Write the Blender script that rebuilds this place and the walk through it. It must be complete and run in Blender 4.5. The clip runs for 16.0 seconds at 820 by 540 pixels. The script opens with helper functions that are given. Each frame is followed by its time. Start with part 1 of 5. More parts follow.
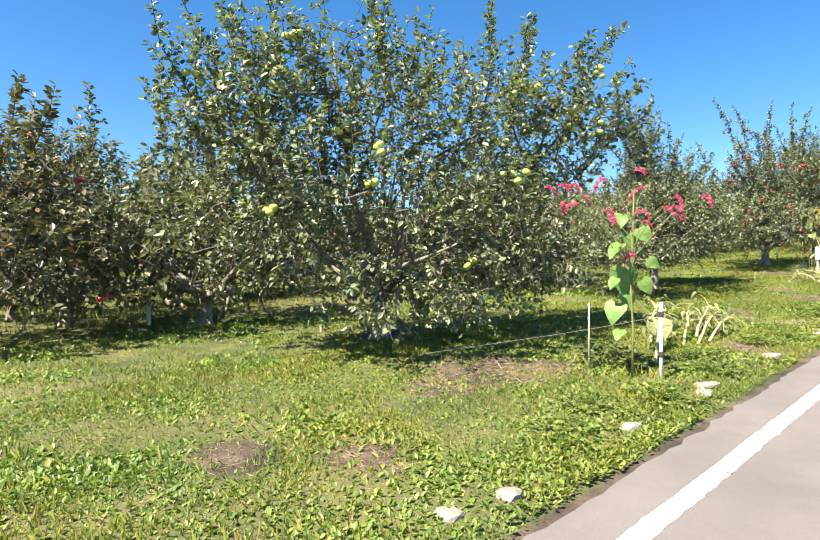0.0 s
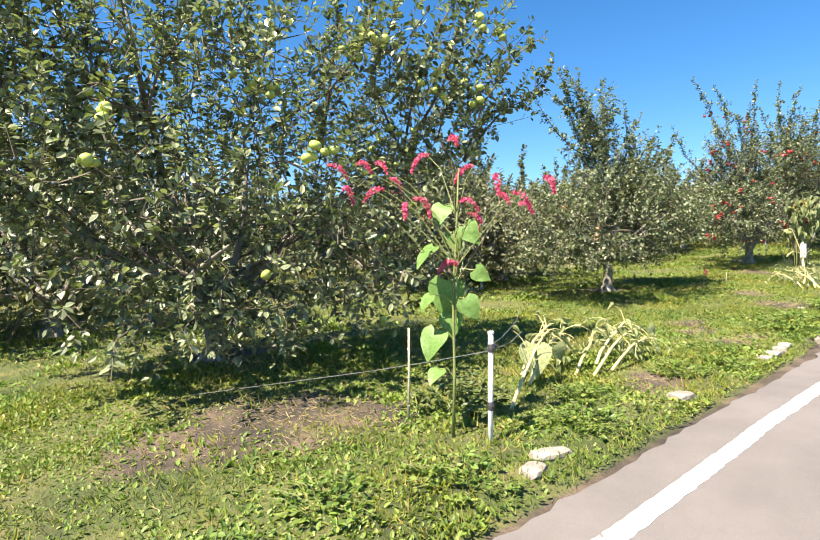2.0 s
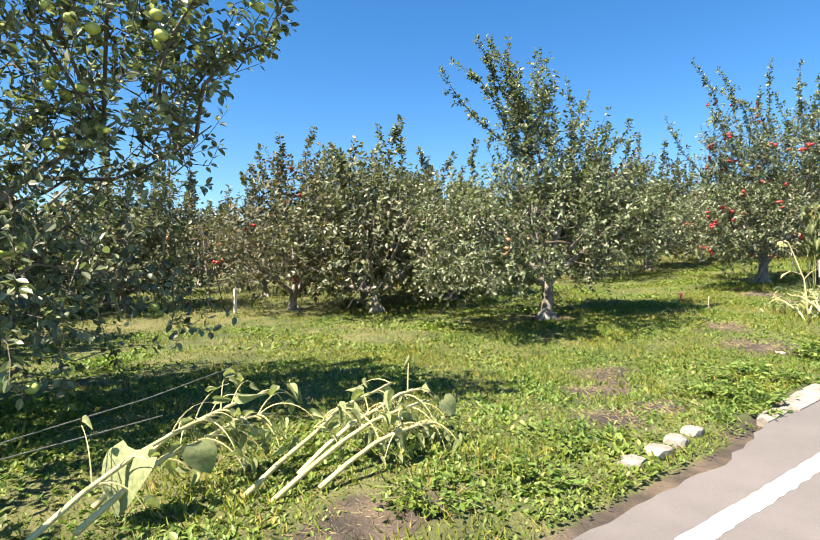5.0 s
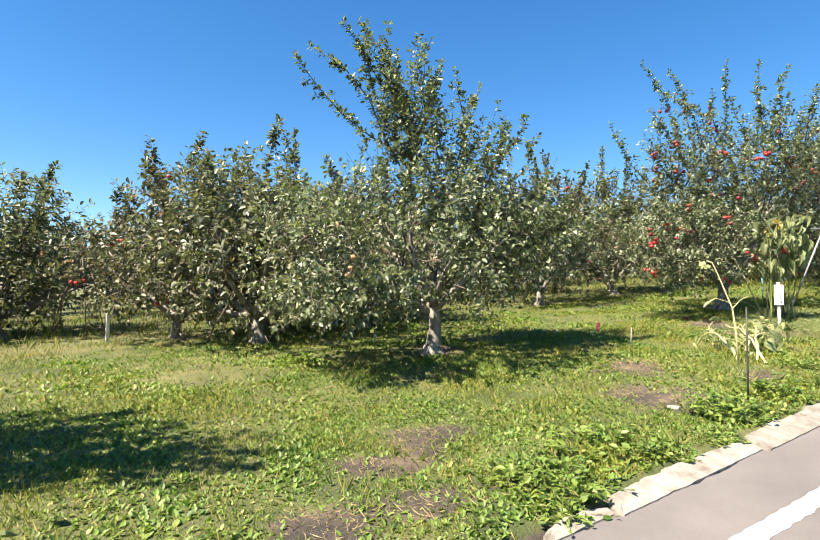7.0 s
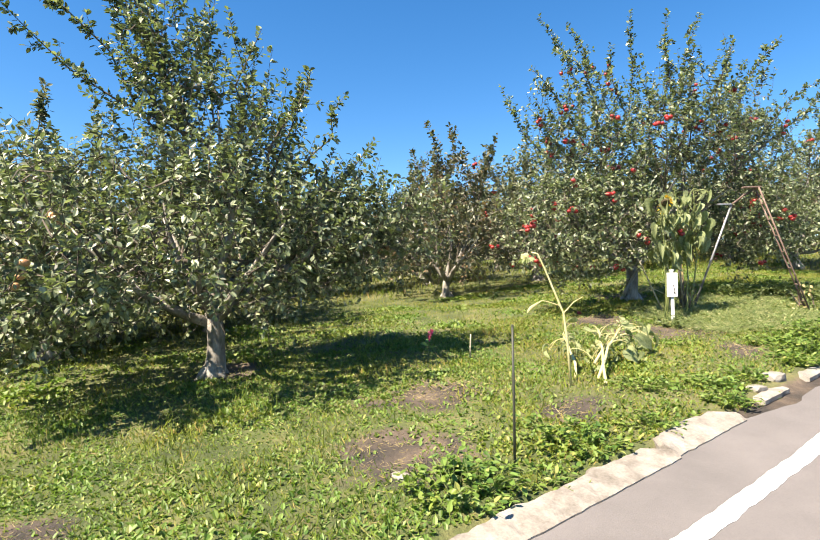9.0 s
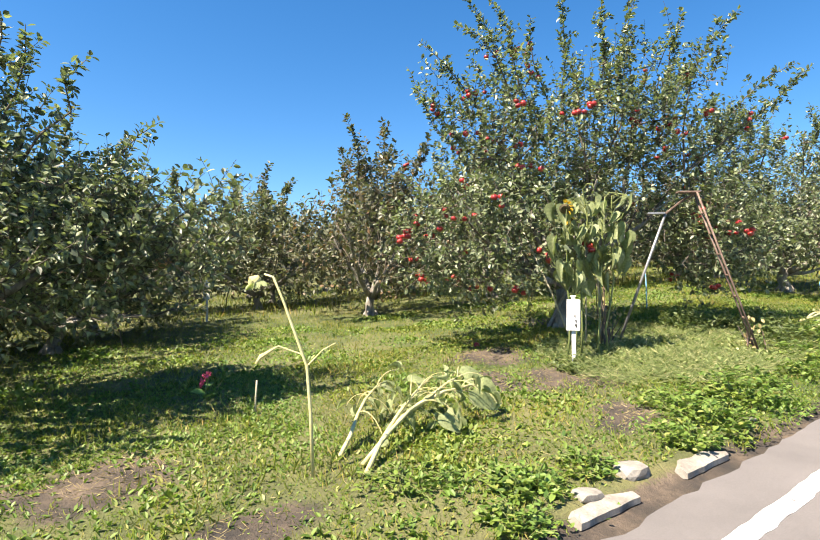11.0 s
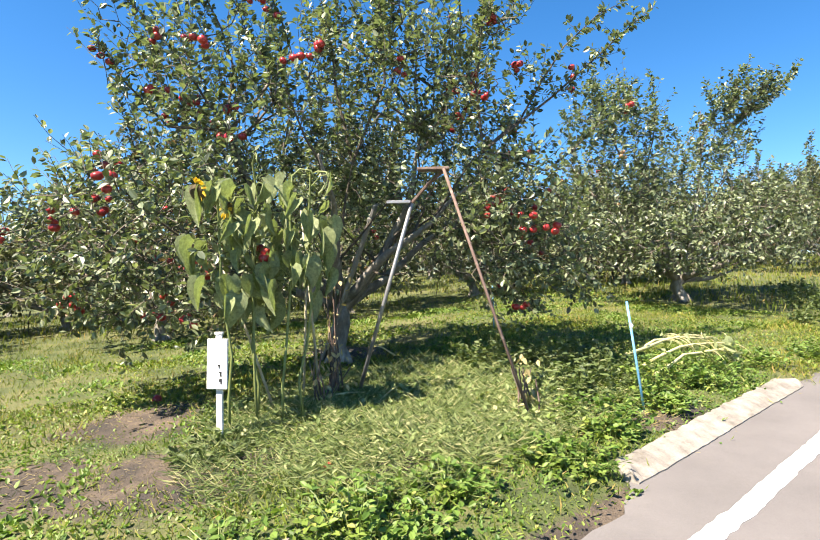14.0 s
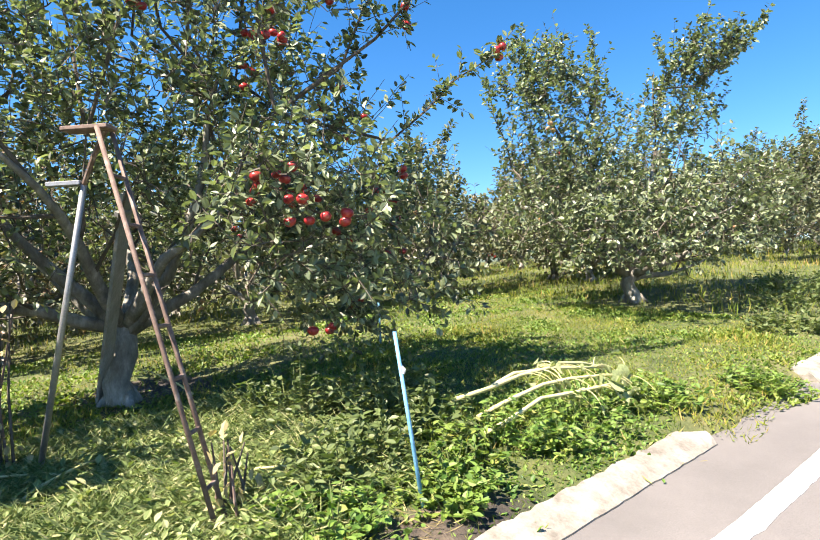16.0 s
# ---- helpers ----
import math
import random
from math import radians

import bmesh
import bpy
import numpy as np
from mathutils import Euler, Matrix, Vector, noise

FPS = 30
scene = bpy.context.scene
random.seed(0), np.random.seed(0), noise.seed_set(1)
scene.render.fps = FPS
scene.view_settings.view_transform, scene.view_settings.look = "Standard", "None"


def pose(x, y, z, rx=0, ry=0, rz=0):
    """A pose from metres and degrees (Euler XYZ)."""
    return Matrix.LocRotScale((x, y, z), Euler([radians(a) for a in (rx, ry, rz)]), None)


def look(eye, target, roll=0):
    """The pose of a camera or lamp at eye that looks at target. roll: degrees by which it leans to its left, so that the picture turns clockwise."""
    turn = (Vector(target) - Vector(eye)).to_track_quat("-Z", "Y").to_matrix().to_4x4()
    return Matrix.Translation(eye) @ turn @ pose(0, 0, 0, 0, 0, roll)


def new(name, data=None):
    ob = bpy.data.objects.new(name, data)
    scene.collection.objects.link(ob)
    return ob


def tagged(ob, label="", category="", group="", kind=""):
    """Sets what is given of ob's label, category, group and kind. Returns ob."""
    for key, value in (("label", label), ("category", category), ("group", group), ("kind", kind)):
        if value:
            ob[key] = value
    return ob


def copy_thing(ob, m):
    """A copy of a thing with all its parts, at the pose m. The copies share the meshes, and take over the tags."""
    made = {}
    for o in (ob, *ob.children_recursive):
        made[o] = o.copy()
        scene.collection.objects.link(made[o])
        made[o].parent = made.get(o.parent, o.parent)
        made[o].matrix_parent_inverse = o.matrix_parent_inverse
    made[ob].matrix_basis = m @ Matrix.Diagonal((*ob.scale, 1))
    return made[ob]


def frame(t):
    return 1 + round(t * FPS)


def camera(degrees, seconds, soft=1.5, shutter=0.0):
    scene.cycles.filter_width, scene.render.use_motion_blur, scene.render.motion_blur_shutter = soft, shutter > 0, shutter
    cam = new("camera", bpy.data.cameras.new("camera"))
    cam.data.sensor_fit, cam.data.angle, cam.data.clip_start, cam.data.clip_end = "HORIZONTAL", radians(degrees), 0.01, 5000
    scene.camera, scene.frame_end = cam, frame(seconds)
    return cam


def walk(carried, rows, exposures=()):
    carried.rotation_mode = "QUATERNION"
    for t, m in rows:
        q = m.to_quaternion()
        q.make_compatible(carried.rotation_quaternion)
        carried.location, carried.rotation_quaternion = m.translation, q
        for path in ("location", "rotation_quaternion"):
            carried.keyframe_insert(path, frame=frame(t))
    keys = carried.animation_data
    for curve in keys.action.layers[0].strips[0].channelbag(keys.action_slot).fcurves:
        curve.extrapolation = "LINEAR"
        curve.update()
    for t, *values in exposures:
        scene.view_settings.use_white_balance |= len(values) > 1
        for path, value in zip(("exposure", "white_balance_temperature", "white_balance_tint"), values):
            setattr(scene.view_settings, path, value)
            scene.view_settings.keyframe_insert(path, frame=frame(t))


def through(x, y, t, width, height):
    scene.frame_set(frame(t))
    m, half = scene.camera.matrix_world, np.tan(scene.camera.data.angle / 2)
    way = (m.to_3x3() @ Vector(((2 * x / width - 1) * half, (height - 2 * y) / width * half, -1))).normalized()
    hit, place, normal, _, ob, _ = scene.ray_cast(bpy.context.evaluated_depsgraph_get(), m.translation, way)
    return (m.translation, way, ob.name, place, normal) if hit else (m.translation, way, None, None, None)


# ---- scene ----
cam = camera(74.0, 16.0, soft=1.1)
PATH = [
    (0, (0.224, -0.194, 1.471), (-1.261, 1.145, 1.493), -0.4),
    (0.5, (0.26, 0.514, 1.515), (-1.213, 1.866, 1.52), -0.7),
    (1, (0.302, 1.211, 1.567), (-1.152, 2.584, 1.552), -0.4),
    (1.5, (0.324, 1.922, 1.605), (-1.142, 3.282, 1.595), -0.5),
    (2, (0.351, 2.656, 1.633), (-1.157, 3.971, 1.632), -0.4),
    (2.5, (0.354, 3.355, 1.678), (-1.183, 4.634, 1.676), -0.5),
    (3, (0.342, 4.036, 1.73), (-1.214, 5.291, 1.72), -0.5),
    (3.5, (0.329, 4.723, 1.788), (-1.238, 5.966, 1.772), -0.6),
    (4, (0.36, 5.433, 1.833), (-1.221, 6.658, 1.814), -0.2),
    (6.5, (0.439, 8.823, 1.836), (-1.2, 9.962, 1.954), 0.5),
    (7, (0.448, 9.665, 1.915), (-1.18, 10.822, 2.027), 0.7),
    (7.5, (0.445, 10.48, 1.971), (-1.168, 11.66, 2.053), 0.0),
    (8, (0.491, 11.308, 2.039), (-1.115, 12.499, 2.088), -0.6),
    (8.5, (0.515, 12.125, 2.121), (-1.084, 13.325, 2.157), -1.2),
    (9, (0.556, 12.954, 2.202), (-1.047, 14.149, 2.252), -0.9),
    (11.5, (0.498, 16.885, 2.423), (-1.165, 17.991, 2.525), 0.4),
    (12, (0.529, 17.604, 2.447), (-1.144, 18.692, 2.574), 0.3),
    (12.5, (0.52, 18.321, 2.493), (-1.143, 19.423, 2.632), 0.2),
    (13, (0.47, 19.045, 2.538), (-1.169, 20.184, 2.672), 0.1),
    (13.5, (0.416, 19.762, 2.594), (-1.2, 20.934, 2.711), -0.1),
    (14, (0.34, 20.474, 2.646), (-1.26, 21.67, 2.742), -0.4),
    (14.5, (0.268, 21.167, 2.695), (-1.33, 22.368, 2.765), -0.5),
    (15, (0.211, 21.879, 2.735), (-1.403, 23.058, 2.795), -0.7),
    (15.5, (0.15, 22.611, 2.767), (-1.477, 23.772, 2.835), -1.3),
    (16, (0.111, 23.363, 2.802), (-1.52, 24.517, 2.885), -1.9),
]
walk(cam, [(t, look(eye, target, roll)) for t, eye, target, roll in PATH], exposures=[(0.0, 1.85, 7200, 14), (8.0, 1.78, 7200, 14), (12.5, 1.78, 7200, 14), (14.5, 1.92, 6900, 14), (16.0, 2.02, 6900, 14)])

# ---- sky and sun ----
SUN_EL, SUN_AZ = radians(53), math.atan2(0.05, -0.99)
world = bpy.data.worlds.new("sky")
scene.world = world
world.use_nodes = True
wn = world.node_tree
sky = wn.nodes.new("ShaderNodeTexSky")
sky.sky_type = "NISHITA"
sky.sun_disc = False
sky.sun_elevation = SUN_EL
sky.sun_rotation = SUN_AZ
sky.air_density, sky.dust_density, sky.ozone_density = 1.0, 0.12, 5.5
wn.nodes["Background"].inputs["Strength"].default_value = 0.070
tone = wn.nodes.new("ShaderNodeHueSaturation")
tone.inputs["Saturation"].default_value = 1.27
tone.inputs["Hue"].default_value = 0.5
wn.links.new(sky.outputs["Color"], tone.inputs["Color"])
wn.links.new(tone.outputs["Color"], wn.nodes["Background"].inputs["Color"])
sun_data = bpy.data.lights.new("sun", "SUN")
sun_data.energy, sun_data.angle, sun_data.color = 5.0, radians(0.5), (1.0, 0.93, 0.80)
sun = new("sun", sun_data)
to_sun = Vector((math.sin(SUN_AZ) * math.cos(SUN_EL), math.cos(SUN_AZ) * math.cos(SUN_EL), math.sin(SUN_EL)))
sun.matrix_world = Matrix.Translation((0, 0, 30)) @ to_sun.to_track_quat("Z", "Y").to_matrix().to_4x4()


# ---- materials ----
def material(name, build):
    m = bpy.data.materials.new(name)
    m.use_nodes = True
    nt = m.node_tree
    b = nt.nodes["Principled BSDF"]
    build(nt, b)
    return m


def node(nt, kind, **kw):
    n = nt.nodes.new(kind)
    for k, v in kw.items():
        n.inputs[k].default_value = v
    return n


def ramp(nt, fac, stops):
    n = nt.nodes.new("ShaderNodeValToRGB")
    e = n.color_ramp.elements
    while len(e) < len(stops):
        e.new(0.5)
    for el, (p, c) in zip(e, stops):
        el.position, el.color = p, (*c, 1)
    nt.links.new(fac, n.inputs["Fac"])
    return n.outputs["Color"]


def mix(nt, fac, a, b, blend="MIX"):
    n = nt.nodes.new("ShaderNodeMix")
    n.data_type, n.blend_type = "RGBA", blend
    for sock, v in (("Factor", fac), ("A", a), ("B", b)):
        i = [s for s in n.inputs if s.name == sock and s.enabled][0]
        if isinstance(v, (int, float)):
            i.default_value = v
        elif isinstance(v, tuple):
            i.default_value = (*v, 1)
        else:
            nt.links.new(v, i)
    return [s for s in n.outputs if s.enabled][0]


def noise_out(nt, scale, detail=4.0, rough=0.6, vec=None):
    n = node(nt, "ShaderNodeTexNoise", Scale=scale, Detail=detail, Roughness=rough)
    if vec is None:
        vec = nt.nodes.new("ShaderNodeTexCoord").outputs["Object"]
    nt.links.new(vec, n.inputs["Vector"])
    return n.outputs["Fac"]


def bump(nt, b, height, strength, distance):
    n = node(nt, "ShaderNodeBump", Strength=strength, Distance=distance)
    nt.links.new(height, n.inputs["Height"])
    nt.links.new(n.outputs["Normal"], b.inputs["Normal"])


def leafy(name, dark, light, alt, rough=0.42, through=0.3, patchy=0.12, gloss=0.5, veined=0.0, dry=0.0):
    """Leaf surface: colour varies from leaf to leaf, some light passes through."""
    def build(nt, b):
        rnd = nt.nodes.new("ShaderNodeNewGeometry").outputs["Random Per Island"]
        col = ramp(nt, rnd, [(0.0, dark), (0.55, light), (1.0 - patchy, light), (1.0, alt)])
        big = noise_out(nt, 1.3, 3.0)
        col = mix(nt, big, col, mix(nt, 1.0, col, (0.75, 0.8, 0.7), "MULTIPLY"))
        if dry:
            worn = ramp(nt, noise_out(nt, 0.75, 4.0, 0.6), [(0.40, (0.0, 0.0, 0.0)), (0.62, (dry, dry, dry))])
            col = mix(nt, worn, col, mix(nt, 1.0, col, (1.45, 1.06, 0.9), "MULTIPLY"))
        if veined:
            small = ramp(nt, noise_out(nt, 38.0, 3.0, 0.7), [(0.3, (1.0 - veined, 1.0 - veined, 1.0 - veined)), (0.65, (1.0, 1.0, 1.0))])
            col = mix(nt, 1.0, col, small, "MULTIPLY")
        nt.links.new(col, b.inputs["Base Color"])
        b.inputs["Roughness"].default_value = rough
        b.inputs["Specular IOR Level"].default_value = gloss
        tr = nt.nodes.new("ShaderNodeBsdfTranslucent")
        nt.links.new(mix(nt, 1.0, col, (1.35, 1.5, 0.75), "MULTIPLY"), tr.inputs["Color"])
        ms = node(nt, "ShaderNodeMixShader", Fac=through)
        nt.links.new(b.outputs["BSDF"], ms.inputs[1])
        nt.links.new(tr.outputs["BSDF"], ms.inputs[2])
        nt.links.new(ms.outputs["Shader"], nt.nodes["Material Output"].inputs["Surface"])
    return material(name, build)


def mottled(name, stops, scale=6.0, fine=60.0, rough=0.8, relief=0.3, depth=0.01, metal=0.0, stretch=(1, 1, 1)):
    """A surface with large and small colour variation and fine relief."""
    def build(nt, b):
        co = nt.nodes.new("ShaderNodeTexCoord").outputs["Object"]
        mp = nt.nodes.new("ShaderNodeMapping")
        mp.inputs["Scale"].default_value = stretch
        nt.links.new(co, mp.inputs["Vector"])
        v = mp.outputs["Vector"]
        a, c = noise_out(nt, scale, 5.0, 0.65, v), noise_out(nt, fine, 3.0, 0.7, v)
        col = ramp(nt, a, stops)
        col = mix(nt, 0.55, col, ramp(nt, c, [(0.25, (0.35, 0.35, 0.35)), (0.75, (1.0, 1.0, 1.0))]), "MULTIPLY")
        oi = nt.nodes.new("ShaderNodeObjectInfo").outputs["Random"]
        col = mix(nt, 1.0, col, ramp(nt, oi, [(0.0, (0.85, 0.85, 0.85)), (1.0, (1.0, 1.0, 1.0))]), "MULTIPLY")
        nt.links.new(col, b.inputs["Base Color"])
        b.inputs["Roughness"].default_value, b.inputs["Metallic"].default_value = rough, metal
        bump(nt, b, c, relief, depth)
    return material(name, build)


apple_leaf = leafy("apple_leaf", (0.024, 0.037, 0.018), (0.20, 0.235, 0.13), (0.38, 0.40, 0.265), 0.46, 0.28, 0.14, 0.75)
far_leaf = leafy("far_leaf", (0.037, 0.05, 0.029), (0.19, 0.205, 0.125), (0.30, 0.26, 0.165), 0.46, 0.25)
red_leaf = leafy("autumn_apple_leaf", (0.04, 0.046, 0.03), (0.15, 0.155, 0.095), (0.25, 0.145, 0.085), 0.46, 0.25, 0.22)
grass_mat = leafy("grass_blade", (0.065, 0.105, 0.016), (0.20, 0.265, 0.045), (0.40, 0.32, 0.14), 0.5, 0.3, 0.22, 0.4, 0.0, 0.6)
weed_leaf = leafy("weed_leaf", (0.05, 0.115, 0.02), (0.16, 0.255, 0.055), (0.32, 0.34, 0.12), 0.5, 0.3, 0.12, 0.4, 0.0, 0.6)
dark_weed = leafy("dark_weed_leaf", (0.06, 0.09, 0.03), (0.13, 0.17, 0.06), (0.22, 0.22, 0.10), 0.5, 0.3)
cut_leaf = leafy("drying_cut_grass", (0.11, 0.16, 0.045), (0.25, 0.30, 0.12), (0.50, 0.46, 0.26), 0.55, 0.3, 0.3, 0.35)
straw = leafy("dry_straw", (0.26, 0.20, 0.10), (0.42, 0.33, 0.17), (0.52, 0.44, 0.25), 0.7, 0.2)
wilt_leaf = leafy("wilted_leaf", (0.20, 0.25, 0.11), (0.35, 0.39, 0.20), (0.50, 0.46, 0.29), 0.6, 0.3, 0.2, 0.3, 0.45)
wilt_stem = mottled("wilted_stem", [(0.3, (0.55, 0.50, 0.19)), (0.7, (0.74, 0.68, 0.38))], 9, 80, 0.6, 0.2, 0.004)
green_stem = mottled("green_stem", [(0.3, (0.13, 0.18, 0.05)), (0.7, (0.27, 0.30, 0.10))], 9, 80, 0.6, 0.2, 0.004)
big_leaf = leafy("broad_green_leaf", (0.10, 0.21, 0.05), (0.18, 0.32, 0.09), (0.26, 0.36, 0.12), 0.5, 0.3, 0.12, 0.35, 0.4)
sun_leaf = leafy("sunflower_leaf", (0.12, 0.16, 0.07), (0.31, 0.35, 0.18), (0.48, 0.44, 0.24), 0.55, 0.3, 0.15, 0.3, 0.5)
tassel_mat = leafy("pink_tassel", (0.50, 0.045, 0.16), (0.70, 0.12, 0.28), (0.78, 0.26, 0.38), 0.7, 0.3)
petal_mat = leafy("yellow_petal", (0.55, 0.32, 0.03), (0.70, 0.45, 0.05), (0.75, 0.55, 0.15), 0.6, 0.3)
seed_head = mottled("seed_head", [(0.3, (0.05, 0.04, 0.02)), (0.7, (0.16, 0.12, 0.05))], 20, 120, 0.9, 0.8, 0.01)
bark = mottled("apple_bark", [(0.3, (0.13, 0.115, 0.095)), (0.52, (0.28, 0.26, 0.225)), (0.7, (0.50, 0.48, 0.44))], 7, 45, 0.9, 0.7, 0.012, stretch=(1, 1, 0.45))
twig_mat = mottled("twig_bark", [(0.3, (0.07, 0.055, 0.04)), (0.7, (0.17, 0.14, 0.11))], 9, 60, 0.85, 0.3, 0.004)
asphalt = mottled("worn_asphalt", [(0.3, (0.16, 0.148, 0.144)), (0.7, (0.215, 0.198, 0.192))], 1.2, 140, 0.9, 0.5, 0.004)
line_paint = mottled("white_road_paint", [(0.33, (0.19, 0.175, 0.17)), (0.37, (0.66, 0.65, 0.64)), (0.6, (0.82, 0.81, 0.80))], 9, 90, 0.7, 0.4, 0.003)
concrete = mottled("pale_concrete", [(0.3, (0.16, 0.14, 0.115)), (0.5, (0.31, 0.28, 0.24)), (0.72, (0.44, 0.405, 0.355))], 5, 60, 0.9, 0.5, 0.006)
stone_mat = mottled("pale_stone", [(0.3, (0.22, 0.20, 0.17)), (0.7, (0.42, 0.39, 0.34))], 6, 60, 0.9, 0.7, 0.01)
soil = mottled("bare_soil", [(0.3, (0.085, 0.062, 0.045)), (0.7, (0.19, 0.14, 0.10))], 6, 50, 0.95, 0.9, 0.02)
white_paint = mottled("white_painted_wood", [(0.25, (0.70, 0.70, 0.69)), (0.6, (0.83, 0.83, 0.82))], 5, 70, 0.6, 0.2, 0.003, stretch=(1, 1, 0.2))
black_ink = mottled("black_lettering", [(0.3, (0.03, 0.03, 0.03)), (0.7, (0.05, 0.05, 0.05))], 20, 90, 0.6)
rust = mottled("rusty_steel", [(0.3, (0.10, 0.058, 0.045)), (0.55, (0.21, 0.14, 0.11)), (0.75, (0.40, 0.34, 0.30))], 12, 90, 0.75, 0.5, 0.003)
weathered = mottled("weathered_board", [(0.3, (0.20, 0.19, 0.17)), (0.7, (0.40, 0.39, 0.36))], 5, 70, 0.85, 0.6, 0.006, stretch=(1, 1, 0.12))
bamboo = mottled("weathered_bamboo", [(0.3, (0.38, 0.34, 0.22)), (0.7, (0.58, 0.54, 0.40))], 6, 60, 0.6, 0.2, 0.003)
aluminium = mottled("dull_aluminium", [(0.3, (0.27, 0.27, 0.28)), (0.7, (0.44, 0.44, 0.45))], 8, 90, 0.45, 0.1, 0.002, metal=0.6)
blue_plastic = mottled("pale_blue_plastic", [(0.3, (0.10, 0.36, 0.60)), (0.7, (0.26, 0.55, 0.78))], 9, 80, 0.45, 0.1, 0.002)
dark_steel = mottled("dark_green_steel", [(0.3, (0.03, 0.035, 0.025)), (0.7, (0.07, 0.075, 0.05))], 12, 90, 0.6, 0.2, 0.002)
wire_mat = mottled("grey_wire", [(0.3, (0.22, 0.22, 0.22)), (0.7, (0.36, 0.36, 0.36))], 12, 90, 0.5, 0.1, 0.001, metal=0.5)
tape_mat = mottled("black_tape", [(0.3, (0.03, 0.03, 0.035)), (0.7, (0.07, 0.07, 0.08))], 12, 90, 0.5)


def fruit(name, a, b_, c):
    def build(nt, b):
        n = noise_out(nt, 14, 3.0)
        col = ramp(nt, n, [(0.3, a), (0.55, b_), (0.75, c)])
        rnd = nt.nodes.new("ShaderNodeObjectInfo").outputs["Random"]
        col = mix(nt, 1.0, col, ramp(nt, rnd, [(0.0, (0.6, 0.6, 0.6)), (1.0, (1.0, 1.0, 1.0))]), "MULTIPLY")
        nt.links.new(col, b.inputs["Base Color"])
        b.inputs["Roughness"].default_value = 0.32
    return material(name, build)


red_apple = fruit("red_apple_skin", (0.26, 0.016, 0.02), (0.42, 0.034, 0.035), (0.50, 0.15, 0.08))
green_apple = fruit("green_apple_skin", (0.36, 0.46, 0.10), (0.46, 0.54, 0.13), (0.52, 0.56, 0.20))
pink_apple = fruit("blushed_apple_skin", (0.52, 0.22, 0.13), (0.56, 0.34, 0.17), (0.58, 0.44, 0.20))


def ground_build(nt, b):
    co = nt.nodes.new("ShaderNodeTexCoord").outputs["Object"]
    large, mid, fine = (noise_out(nt, s, 5.0, 0.65, co) for s in (0.35, 2.2, 38.0))
    green = ramp(nt, mid, [(0.3, (0.035, 0.05, 0.014)), (0.5, (0.08, 0.105, 0.028)), (0.7, (0.17, 0.16, 0.06))])
    green = mix(nt, ramp(nt, large, [(0.45, (0.0, 0.0, 0.0)), (0.7, (0.7, 0.7, 0.7))]), green, (0.20, 0.18, 0.08))
    green = mix(nt, 0.6, green, ramp(nt, fine, [(0.3, (0.3, 0.34, 0.25)), (0.7, (1.0, 1.0, 1.0))]), "MULTIPLY")
    dirt = ramp(nt, mid, [(0.35, (0.035, 0.03, 0.026)), (0.5, (0.075, 0.058, 0.044)), (0.7, (0.17, 0.127, 0.09))])
    dirt = mix(nt, 0.5, dirt, ramp(nt, fine, [(0.3, (0.4, 0.4, 0.4)), (0.7, (1.0, 1.0, 1.0))]), "MULTIPLY")
    at = nt.nodes.new("ShaderNodeAttribute")
    at.attribute_name = "bare"
    edge = nt.nodes.new("ShaderNodeMath")
    edge.operation = "ADD"
    nt.links.new(at.outputs["Fac"], edge.inputs[0])
    nt.links.new(fine, edge.inputs[1])
    nt.links.new(mix(nt, ramp(nt, edge.outputs[0], [(0.72, (0.0, 0.0, 0.0)), (1.0, (1.0, 1.0, 1.0))]), green, dirt), b.inputs["Base Color"])
    b.inputs["Roughness"].default_value = 0.95
    bump(nt, b, fine, 0.8, 0.03)


ground_mat = material("orchard_grass_ground", ground_build)


# ---- lie of the land ----
def road_z(y):
    q = lambda v: 0.000853 * v * v + 0.03646 * v
    if y > 32:
        return q(32) + (y - 32) * 0.08 if y < 60 else q(32) + 2.24 + min(y - 60, 60) * 0.03
    if y < -4:
        return q(-4) + (y + 4) * 0.02
    return q(y)


def line_x(y):
    """Course of the painted line's outer edge."""
    return float(np.interp(y, [8, 12, 14, 17.5, 20, 22, 24, 26, 28, 34], [-1.17, -1.07, -1.0, -1.0, -1.08, -1.14, -1.18, -1.28, -1.35, -1.5]))


def bend(y):
    """How far the road's edge swings towards the orchard uphill."""
    return 0.0 if y < 24.3 else 0.9 * (line_x(y) - line_x(24.3))


CROSS_X = [-200, -60, -14, -6.5, -4, -2.7, -2.2, -1.9, -1.6]
CROSS_H = [2.5, 1.0, 0.5, 0.33, 0.2, 0.13, 0.09, 0.04, 0.0]


